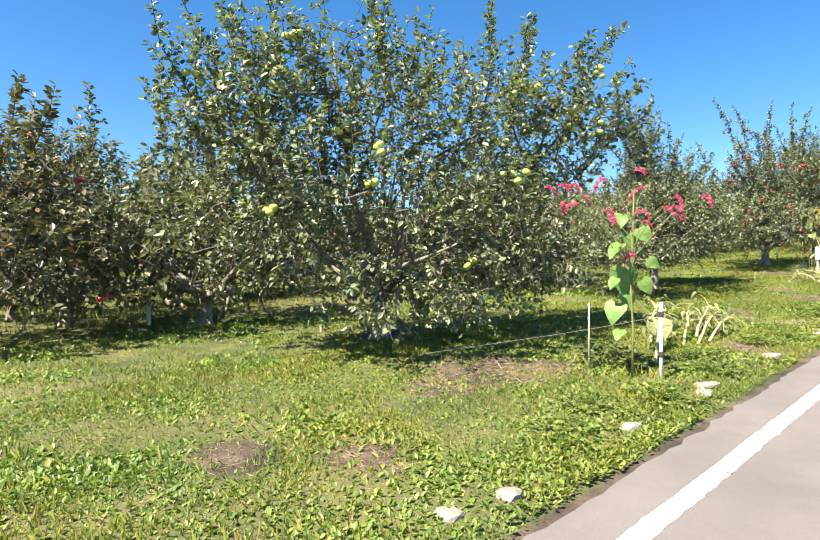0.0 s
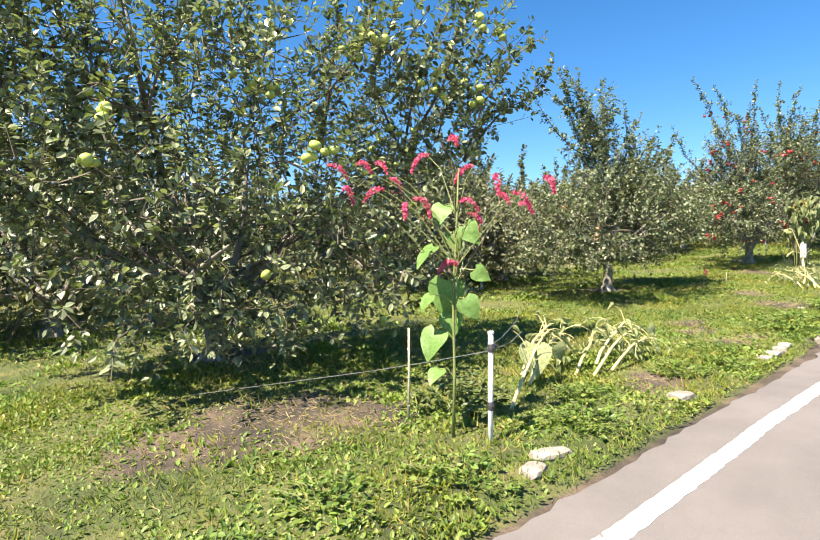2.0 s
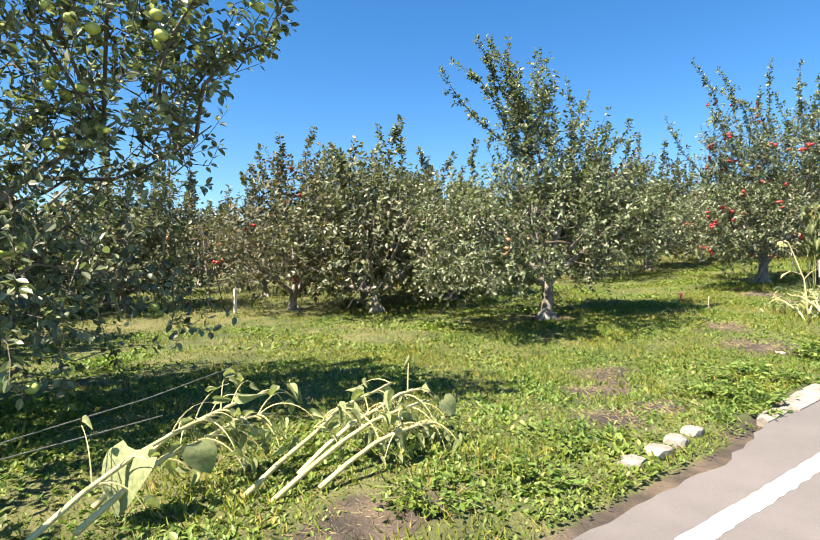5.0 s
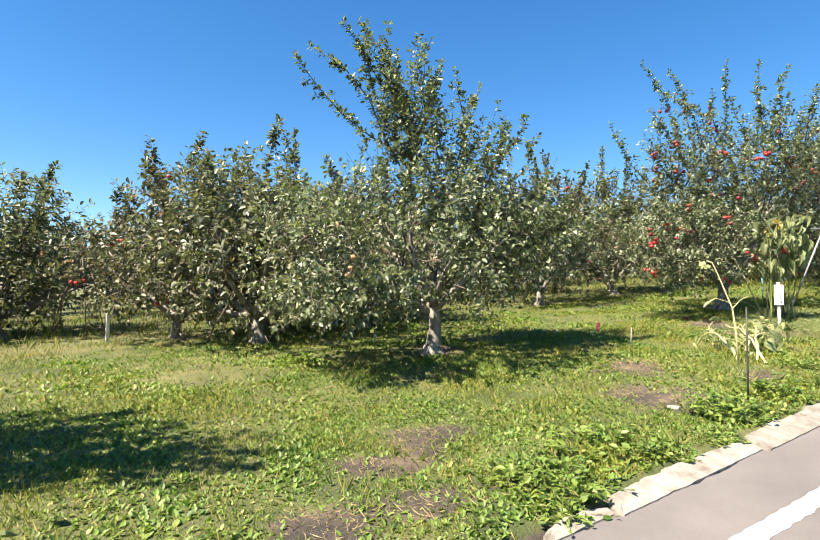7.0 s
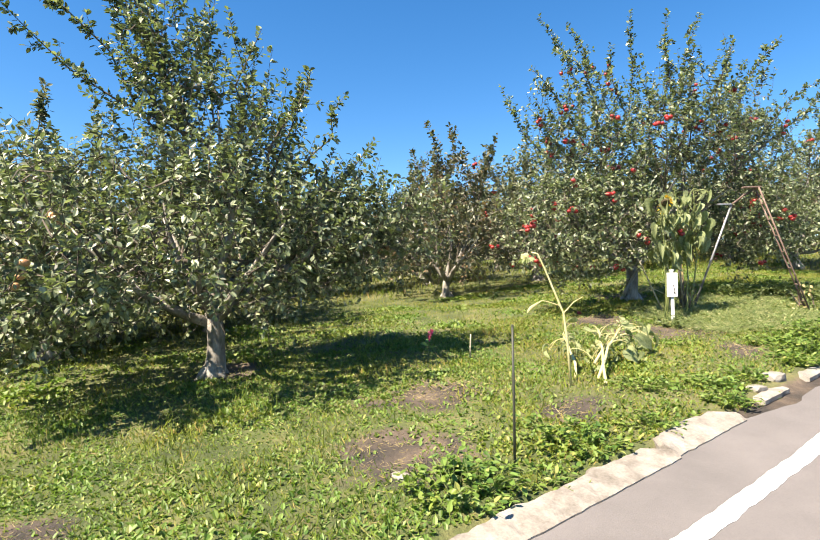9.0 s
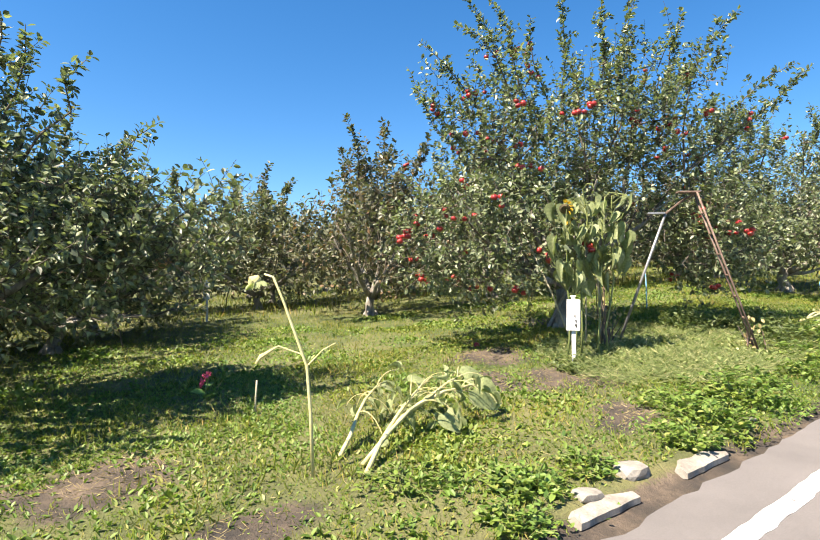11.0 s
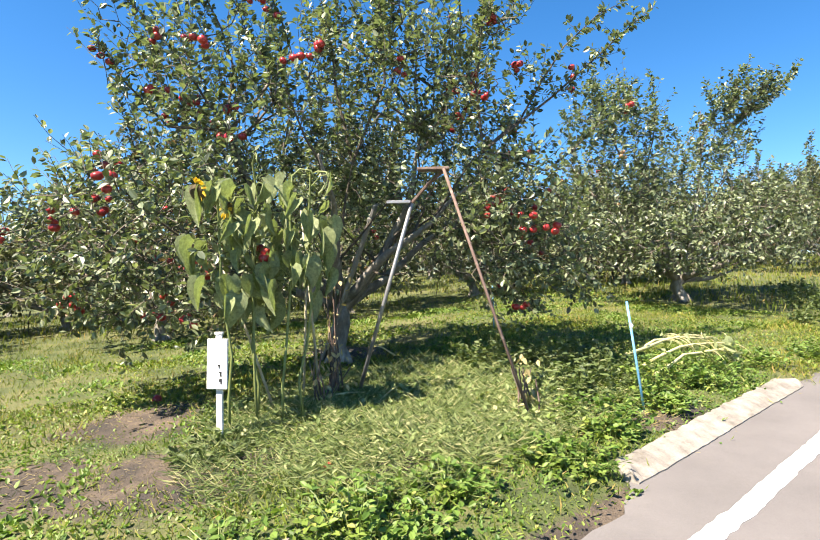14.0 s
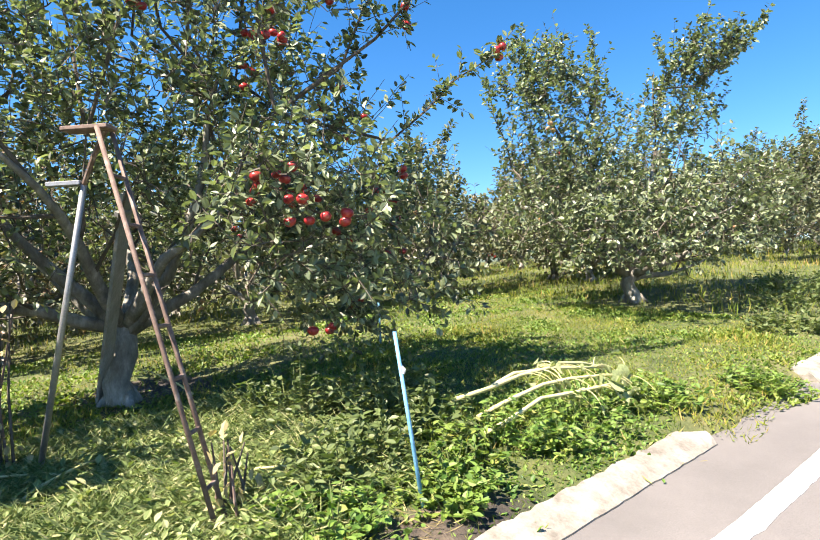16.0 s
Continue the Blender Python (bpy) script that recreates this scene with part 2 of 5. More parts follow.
def ground_z(x, y):
    rise = float(np.interp(x - bend(y), CROSS_X, CROSS_H)) * (0.625 + min(max(y, 0), 40) / 40)
    dip = 0.15 * math.exp(-((y - 12.8) / 2.0) ** 2) * min(max(-2 - x, 0), 1) * min(max((x + 8) / 3, 0), 1)
    rough = 0.0
    if -40 < x < -2.0:
        rough = 0.03 * noise.noise((x * 0.9, y * 0.9, 0.3)) + 0.012 * noise.noise((x * 4, y * 4, 1.7))
    return road_z(y) + rise - dip + rough


# Bare patches: x, y, half-width across, half-length along the road.
BARE = [(-2.95, 2.15, 0.45, 0.3), (-3.6, 1.5, 0.35, 0.35), (-4.0, 4.7, 0.75, 1.2), (-3.6, 5.5, 0.5, 0.6), (-2.5, 11.2, 0.35, 0.4), (-2.45, 11.9, 0.3, 0.45),
        (-3.3, 12.1, 0.3, 0.5), (-3.9, 16.5, 0.5, 0.7), (-2.9, 15.4, 0.6, 0.5), (-2.6, 20.7, 0.35, 0.45), (-3.0, 22.9, 0.4, 0.6), (-3.8, 21.5, 0.6, 0.8),
        (-5.2, 21.5, 0.6, 0.6), (-3.7, 12.9, 0.3, 0.35), (-2.6, 17.1, 0.3, 0.5), (-4.3, 20.6, 0.5, 0.6), (-6.6, 15.3, 0.5, 0.5), (-6.8, 5.6, 0.6, 0.6),
        (-6.6, 24.5, 0.7, 0.7), (-2.3, 8.4, 0.25, 0.6), (-3.5, 12.6, 0.5, 0.25), (-2.2, 25.2, 0.2, 0.5)]


def bare(x, y):
    v = 0.8 if (-1.82 if y > 11.5 else -1.64) < x - bend(y) < -1.4 else 0.0
    w = 0.5 * noise.noise((x * 2.3, y * 2.3, 4.0))
    for px, py, a, c in BARE:
        if abs(y - py) > 2 * c:
            continue
        d = math.hypot((x - px) / a, (y - py) / c)
        v = max(v, min(0.95, 1.25 - d * 0.95 + 1.2 * w))
    return max(0.0, v)


# ---- mesh helpers ----
class Shape:
    """Collects vertices and faces for one mesh."""
    def __init__(self):
        self.v, self.f = [], []

    def add(self, verts, faces):
        n = len(self.v)
        self.v += [tuple(p) for p in verts]
        self.f += [tuple(i + n for i in f) for f in faces]
        return self

    def tube(self, pts, radii, sides=6, cap=True):
        pts = [Vector(p) for p in pts]
        if isinstance(radii, (int, float)):
            radii = [radii] * len(pts)
        n0, up = len(self.v), None
        for i, p in enumerate(pts):
            d = (pts[min(i + 1, len(pts) - 1)] - pts[max(i - 1, 0)]).normalized()
            a = d.orthogonal().normalized() if up is None else (up - d * up.dot(d)).normalized()
            up, b = a, d.cross(a)
            for k in range(sides):
                w = 2 * math.pi * k / sides
                self.v.append(tuple(p + (a * math.cos(w) + b * math.sin(w)) * radii[i]))
        for i in range(len(pts) - 1):
            for k in range(sides):
                j = n0 + i * sides
                self.f.append((j + k, j + (k + 1) % sides, j + sides + (k + 1) % sides, j + sides + k))
        if cap:
            self.f.append(tuple(n0 + k for k in reversed(range(sides))))
            self.f.append(tuple(n0 + (len(pts) - 1) * sides + k for k in range(sides)))
        return self

    def box(self, m, sx, sy, sz, bevel=0.0):
        bm = bmesh.new()
        bmesh.ops.create_cube(bm, size=1.0, matrix=m @ Matrix.Diagonal((sx, sy, sz, 1)))
        if bevel:
            bmesh.ops.bevel(bm, geom=bm.edges[:], offset=bevel, segments=1, affect="EDGES")
        bm.verts.ensure_lookup_table()
        self.add([v.co for v in bm.verts], [[v.index for v in f.verts] for f in bm.faces])
        bm.free()
        return self

    def mesh(self, name, mat, smooth=False):
        me = bpy.data.meshes.new(name)
        me.from_pydata(self.v, [], self.f)
        me.materials.append(mat)
        if smooth:
            me.polygons.foreach_set("use_smooth", [True] * len(me.polygons))
        me.update()
        return me


def part(name, shape, mat, parent=None, label="", smooth=False):
    ob = new(name, shape.mesh(name, mat, smooth) if isinstance(shape, Shape) else shape)
    if parent is not None:
        ob.parent = parent
    if label:
        tagged(ob, label)
    return ob


def root(name, x, y, z, label, category, group="", kind=""):
    ob = new(name)
    ob.empty_display_size = 0.1
    ob.location = (x, y, z)
    return tagged(ob, label, category, group, kind)


LEAF = np.array([(0, 0, 0), (-0.26, 0.32, 0.07), (-0.24, 0.68, 0.05), (0, 1, -0.06), (0.24, 0.68, 0.05), (0.26, 0.32, 0.07)])
BLADE = np.array([(-0.035, 0, 0), (0.035, 0, 0), (0.028, 0.55, 0.06), (0.0, 1.0, 0.3), (-0.028, 0.55, 0.06)])
def broad_leaf():
    """A broad, drooping, slightly wavy leaf as a small grid."""
    v, f = [], []
    for i in range(7):
        t = i / 6
        w = 0.50 * math.sin(math.pi * min(1.0, 0.16 + 0.84 * t ** 0.72)) ** 0.85 if i < 6 else 0.012
        for k in range(5):
            s = (k - 2) / 2
            v.append((s * w, t - 0.12 * s * s * (1 - t), 0.16 * abs(s) * w - 0.30 * t * t + 0.035 * math.sin(7 * t + 2.5 * s)))
    for i in range(6):
        for k in range(4):
            j = 5 * i + k
            f.append((j, j + 5, j + 6, j + 1))
    return np.array(v), np.array(f)


BROAD, BROAD_FACES = broad_leaf()
HEART = BROAD
FOLDED = BROAD * [0.5, 1, 1] + np.stack([np.zeros(35), np.zeros(35), np.abs(BROAD[:, 0]) * 0.9], 1)
THIN = BLADE * [0.5, 1, 1]
HAY = BLADE * [0.28, 1, 0.6]


def unit(a):
    return a / np.maximum(np.linalg.norm(a, axis=-1, keepdims=True), 1e-9)


def leaves_mesh(name, mat, pos, way, normal, size, outline=LEAF, halves=True):
    """Many leaves in one mesh: pos, way and normal are N x 3, size N."""
    d = unit(way)
    s = unit(np.cross(d, normal))
    n = np.cross(s, d)
    k = len(outline)
    o = outline[None] * size[:, None, None]
    v = pos[:, None] + o[..., :1] * s[:, None] + o[..., 1:2] * d[:, None] + o[..., 2:] * n[:, None]
    base = np.arange(len(pos))[:, None] * k
    if halves and k == 6:
        faces = np.concatenate([base + [0, 3, 2, 1], base + [0, 5, 4, 3]])
    elif k == len(BROAD):
        faces = (base[:, None] + BROAD_FACES[None]).reshape(-1, 4)
    else:
        faces = base + np.arange(k)
    me = bpy.data.meshes.new(name)
    me.from_pydata(v.reshape(-1, 3).tolist(), [], faces.tolist())
    me.materials.append(mat)
    if k == len(BROAD):
        me.polygons.foreach_set("use_smooth", [True] * len(me.polygons))
    return me


# ---- ground, road, kerb ----
def steps(stops):
    out = []
    for a, b, d in stops:
        out += list(np.arange(a, b, d))
    return out + [stops[-1][1]]


def build_ground():
    xs = steps([(-600, -100, 100), (-100, -40, 10), (-40, -16, 1.5), (-16, -8, 0.4), (-8, -1.2, 0.14), (-1.2, 6, 1.2), (6, 60, 9), (60, 600, 90)])
    ys = steps([(-600, -60, 90), (-60, -6, 6), (-6, -1, 0.5), (-1, 31, 0.16), (31, 60, 1.0), (60, 120, 10), (120, 800, 80)])
    vs = [(x, y, ground_z(x, y) - (0.05 if x - bend(y) > (-1.88 if y > 23.9 else -1.75) else 0.0)) for y in ys for x in xs]
    w = len(xs)
    fs = [(j * w + i, j * w + i + 1, (j + 1) * w + i + 1, (j + 1) * w + i) for j in range(len(ys) - 1) for i in range(w - 1)]
    s = Shape()
    s.v, s.f = vs, fs
    ob = part("ground", s, ground_mat, smooth=True)
    a = ob.data.attributes.new("bare", "FLOAT", "POINT")
    a.data.foreach_set("value", [bare(x, y) if -9 < x < -1 and -2 < y < 30 else 0.0 for y in ys for x in xs])
    tagged(ob, "sunlit mown orchard grass with bare brown patches", "ground", kind="structure")


def strip(name, mat, left, right, y0, y1, dy, lift, wander, label, category, thick=0.0):
    s, n = Shape(), 0
    ys = list(np.arange(y0, y1, dy)) + [y1]
    rows = []
    for y in ys:
        verge = float(np.interp(y, [11, 12, 18, 19, 23.5, 24], [0.35, 0.55, 0.6, 0.42, 0.42, 0.64]))
        l = line_x(y) - (0.0 if left > -1.4 else verge) + 0.3 * wander * noise.noise((y * 1.7, left * 3, 2.0)) + wander * noise.noise((y * 11.0, left * 3, 7.0))
        r = (l + right - left if left > -1.4 else right) + wander * noise.noise((y * 9.0, right * 3, 5.0))
        rows.append([(l, y, road_z(y) + lift - thick), (l, y, road_z(y) + lift), (r, y, road_z(y) + lift), (r, y, road_z(y) + lift - thick)])
    for a, row in enumerate(rows):
        s.v += row
        if a:
            for k in range(3):
                i = 4 * (a - 1) + k
                s.f.append((i, i + 4, i + 5, i + 1))
    return tagged(part(name, s, mat), label, category, kind="structure")


build_ground()
strip("road", asphalt, -1.52, 4.6, -80, 140, 0.15, 0.0, 0.05, "pale grey worn asphalt country road", "road", thick=0.05)
strip("road_marking", line_paint, -1.17, -1.04, -60, 120, 0.035, 0.004, 0.012, "worn white painted line along the road edge", "road marking", thick=0.002)


def kerb_piece(y0, y1, x_low, x_top, height, seed, label):
    """A sloped concrete kerb apron, chipped along its upper edge."""
    rng = np.random.default_rng(seed)
    s, n = Shape(), max(3, int((y1 - y0) / 0.07))
    for i in range(n + 1):
        y = y0 + (y1 - y0) * i / n
        end = min(1.0, min(i, n - i) * 0.35 + 0.35)
        bow = bend(y)
        lo = x_low + bow + rng.normal(0, 0.003)
        hi = x_low + bow + (x_top - x_low) * end + rng.normal(0, 0.010) + 0.045 * noise.noise((y * 2.3, seed, 0.0)) + 0.03 * noise.noise((y * 7.0, seed, 3.0))
        z = road_z(y)
        top = height * (0.85 + 0.15 * end) + rng.normal(0, 0.003)
        s.v += [(lo, y, z - 0.03), (lo, y, z + 0.012), (lo * 0.4 + hi * 0.6, y, z + top * 0.8), (hi, y, z + top), (hi - 0.04, y, z + top - 0.03), (hi - 0.05, y, z - 0.05)]
        if i:
            for k in range(5):
                a = 6 * (i - 1) + k
                s.f.append((a, a + 6, a + 7, a + 1))
    s.f += [tuple(range(6)), tuple(6 * n + k for k in reversed(range(6)))]
    return tagged(part("kerb", s, concrete, smooth=False), label, "kerb", "kerb along the orchard", "structure")


for i, (y0, y1, lo, hi, h) in enumerate([(12.15, 12.7, -1.62, -1.73, 0.04), (12.74, 14.68, -1.57, -1.76, 0.05), (14.7, 17.0, -1.52, -1.76, 0.06), (17.02, 18.2, -1.55, -1.82, 0.07),
                                         (18.9, 19.5, -1.66, -1.78, 0.035), (20.1, 20.7, -1.66, -1.79, 0.04), (23.95, 27.4, -1.74, -1.97, 0.09), (29.5, 33.0, -1.74, -2.02, 0.10)]):
    kerb_piece(y0, y1, lo, hi, h, i, "bright sloped concrete kerb with a chipped edge")


# ---- apple trees ----
def bent(p, d, length, rng, lift=0.0, wobble=0.12, n=7):
    """A limb's line: starts at p along d, curves and wavers."""
    p, d, out = np.array(p, float), unit(np.array(d, float)), [np.array(p, float)]
    for i in range(n):
        d = unit(d + rng.normal(0, wobble, 3) + np.array([0, 0, lift]))
        p = p + d * length / n
        out.append(p)
    return np.array(out)


def apple_mesh(name, mat, r=0.042):
    s, rings, seg = Shape(), 7, 10
    for i in range(rings + 1):
        a = math.pi * i / rings
        rr = r * math.sin(a) * (1.04 - 0.10 * math.cos(a + 2.6))
        z = r * 0.92 * math.cos(a) - (0.28 * r * math.exp(-(math.sin(a) / 0.35) ** 2) * (1 if a < 1.6 else -0.6))
        for k in range(seg):
            s.v.append((max(rr, 0.0008) * math.cos(2 * math.pi * k / seg), max(rr, 0.0008) * math.sin(2 * math.pi * k / seg), z))
    for i in range(rings):
        for k in range(seg):
            s.f.append((i * seg + k, (i + 1) * seg + k, (i + 1) * seg + (k + 1) % seg, i * seg + (k + 1) % seg))
    s.tube([(0, 0, r * 0.6), (0.002, 0, r * 1.0), (0.006, 0, r * 1.35)], 0.0016, 4)
    return s.mesh(name, mat, True)


RED_FRUIT = [apple_mesh("apple", red_apple, r) for r in (0.040, 0.046)]
GREEN_FRUIT = [apple_mesh("apple", green_apple, r) for r in (0.045, 0.051)]
PINK_FRUIT = [apple_mesh("apple", pink_apple, r) for r in (0.040, 0.045)]


def apple_tree(x, y, seed, label, trunk_h, trunk_r, limbs, blobs, twigs, per_twig, leaf, leaf_mat, spikes=(), fruit=(), fruits=0, bunches=(), lean=(0, 0), group="orchard trees", ground=None, clear=()):
    """limbs: azimuth, rise, length, lift. blobs: centre, radii, weight of the crown's masses. spikes: foot and tip of long upright shoots. clear: centre and radius of leafless hollows round the fork."""
    rng = np.random.default_rng(seed)
    z = ground_z(x, y) if ground is None else ground
    tree = root("apple_tree", x, y, z - 0.02, label, "tree", group)
    top = np.array([lean[0], lean[1], trunk_h])
    s = Shape()
    line = [np.zeros(3), top * 0.3 + [rng.normal(0, 0.03), rng.normal(0, 0.03), 0], top * 0.65 + [rng.normal(0, 0.03), rng.normal(0, 0.03), 0], top]
    s.tube([line[0] - [0, 0, 0.12]] + line[0:], [trunk_r * 1.6, trunk_r * 1.35, trunk_r * 1.02, trunk_r * 0.95, trunk_r * 0.9], 9)
    for k in range(4):
        a = k * 1.57 + rng.uniform(0, 1)
        s.tube([(math.cos(a) * trunk_r * 2.1, math.sin(a) * trunk_r * 2.1, -0.06), (math.cos(a) * trunk_r * 0.8, math.sin(a) * trunk_r * 0.8, 0.13)], [trunk_r * 0.35, trunk_r * 0.5], 5)
    part("trunk", s, bark, tree, smooth=True)
    nodes, grown = [np.array(line[2:])], []
    for az, rise, length, lift in limbs:
        a, r = radians(az), radians(rise)
        foot = top * rng.uniform(0.8, 1.0)
        pts = bent(foot, (math.cos(a) * math.cos(r), math.sin(a) * math.cos(r), math.sin(r)), length, rng, lift)
        s = Shape()
        s.tube(pts, np.linspace(trunk_r * 0.62, 0.012, len(pts)).tolist(), 7)
        part("limb", s, bark, tree, smooth=True)
        nodes.append(np.concatenate([pts[:-1] * (1 - f) + pts[1:] * f for f in (0, 0.33, 0.66)]))
        for i in (2, 3, 4, 5):
            d = unit(unit(pts[i + 1] - pts[i]) + rng.normal(0, 0.7, 3) + [0, 0, 0.25])
            sub = bent(pts[i], d, length * rng.uniform(0.3, 0.55), rng, 0.08, 0.16, 5)
            grown.append((sub, 0.022))
            nodes.append(np.concatenate([sub[:-1], (sub[:-1] + sub[1:]) / 2]))
    wood = Shape()
    for sub, r in grown:
        wood.tube(sub, np.linspace(r, 0.006, len(sub)).tolist(), 5)
    skel = np.concatenate(nodes)
    P, D, N, S = [], [], [], []

    def dress(pts, count, sz):
        """Leaves set round a shoot."""
        seg = rng.uniform(0.08, 1.0, count) * (len(pts) - 1)
        i = np.minimum(seg.astype(int), len(pts) - 2)
        f = (seg - i)[:, None]
        at = pts[i] * (1 - f) + pts[i + 1] * f
        along = unit(pts[i + 1] - pts[i])
        out = rng.normal(0, 1, (count, 3))
        out = unit(out - along * (out * along).sum(1, keepdims=True))
        way = unit(along * 0.55 + out + [0, 0, -0.12])
        P.append(at + out * 0.01)
        D.append(way)
        N.append(unit(np.array([0, 0, 1.0]) + rng.normal(0, 0.55, (count, 3)) + along * 0.3))
        S.append(sz * rng.uniform(0.65, 1.2, count))

    w = np.array([b[6] for b in blobs], float)
    pick = rng.choice(len(blobs), twigs, p=w / w.sum())
    ends = []
    bl = np.array([b[:6] for b in blobs], float)[pick]
    Q = bl[:, :3] + unit(rng.normal(0, 1, (twigs, 3))) * bl[:, 3:] * rng.uniform(0.1, 1.0, (twigs, 1)) ** 0.45
    low_q = Q[:, 2] < 0.4
    Q[low_q, 2] = rng.uniform(0.4, 0.8, low_q.sum())
    gap = np.array([np.sqrt(((skel - q) ** 2).sum(1).min()) for q in Q])
    grow = np.zeros((len(skel) + 2 * twigs, 3))
    grow[:len(skel)], used = skel, len(skel)
    for q in Q[np.argsort(gap)]:
        away = unit(q - [0, 0, trunk_h + 0.3])
        low = q[2] < trunk_h + 0.6
        d = unit(0.75 * away + rng.normal(0, 0.45, 3) + [0, 0, -0.15 if low else 0.55])
        line = bent(q, d, rng.uniform(0.22, 0.6), rng, -0.05 if low else 0.05, 0.1, 3)
        near = grow[np.argmin(((grow[:used] - q) ** 2).sum(1))]
        far = float(np.linalg.norm(q - near))
        mid = (near + q) / 2 + rng.normal(0, 0.03 + 0.06 * far, 3)
        grow[used], grow[used + 1] = mid, q
        used += 2
        wood.tube([near, mid, q], [0.006 + 0.008 * far, 0.005 + 0.004 * far, 0.004], 3, False)
        wood.tube(line, [0.004, 0.0035, 0.003, 0.002], 3, False)
        dress(np.concatenate([[(mid + q) / 2, q], line[1:]]), per_twig, leaf)
        ends.append(line[1])
    for foot, tip in spikes:
        foot, tip = np.array(foot, float), np.array(tip, float)
        near = skel[np.argmin(((skel - foot) ** 2).sum(1))]
        side = unit(np.cross(tip - foot, rng.normal(0, 1, 3))) * np.linalg.norm(tip - foot) * rng.uniform(0.04, 0.15)
        axis = lambda f: foot + (tip - foot) * f + side * math.sin(math.pi * f)
        pts = np.array([near, foot] + [axis(f) + rng.normal(0, 0.035, 3) for f in (0.25, 0.5, 0.75, 1.0)])
        wood.tube(pts, [0.020, 0.015, 0.012, 0.010, 0.007, 0.003], 5)
        long = float(np.linalg.norm(tip - foot))
        dress(pts[1:], int(long * 65), leaf)
        for k in range(int(long * 7)):
            f = rng.uniform(0.0, 0.85)
            a = axis(f)
            shoot = bent(a, unit(rng.normal(0, 0.9, 3) + unit(tip - foot) * 0.7), rng.uniform(0.15, 0.6) * (1.15 - f), rng, 0.1, 0.1, 3)
            wood.tube(shoot, [0.005, 0.004, 0.003, 0.002], 3, False)
            dress(shoot, max(4, int(per_twig * 0.7)), leaf)
            ends.append(shoot[1])
    part("twig_wood", wood, twig_mat, tree)
    P, D, N, S = (np.concatenate(q) for q in (P, D, N, S))
    kept = np.ones(len(P), bool)
    for cx, cy, cz, cr in clear:
        kept &= ((P - [cx, cy, cz]) ** 2).sum(1) > cr * cr
    part("foliage", leaves_mesh("foliage", leaf_mat, P[kept], D[kept], N[kept], S[kept]), None, tree)
    E = np.array(ends)
    reach = np.hypot(E[:, 0], E[:, 1]) + 0.5 * np.maximum(E[:, 2] - 2.5, 0)
    outer = E[reach > np.quantile(reach, 0.45)]
    for i in range(fruits):
        if i % 3 == 0:
            here = outer[rng.integers(len(outer))]
        e = here + rng.normal(0, 0.07, 3) * (i % 3 > 0)
        ob = part("apple", fruit[i % len(fruit)], None, tree)
        ob.location = e + np.array([rng.normal(0, 0.03), rng.normal(0, 0.03), -0.07])
        ob.rotation_euler = (rng.normal(0, 0.3), rng.normal(0, 0.3), rng.uniform(0, 6))
    for bx, by, bz in bunches:
        for k in range(4):
            ob = part("apple", fruit[k % len(fruit)], None, tree)
            ob.location = np.array([bx - x, by - y, bz - z]) + rng.normal(0, 0.075, 3)
            ob.rotation_euler = (rng.normal(0, 0.3), rng.normal(0, 0.3), rng.uniform(0, 6))
    return tree


def ring(n, rise, length, lift, start=0, jitter=12, seed=0):
    rng = np.random.default_rng(seed)
    return [(start + 360 * i / n + rng.normal(0, jitter), rise + rng.normal(0, 7), length * rng.uniform(0.85, 1.15), lift) for i in range(n)]


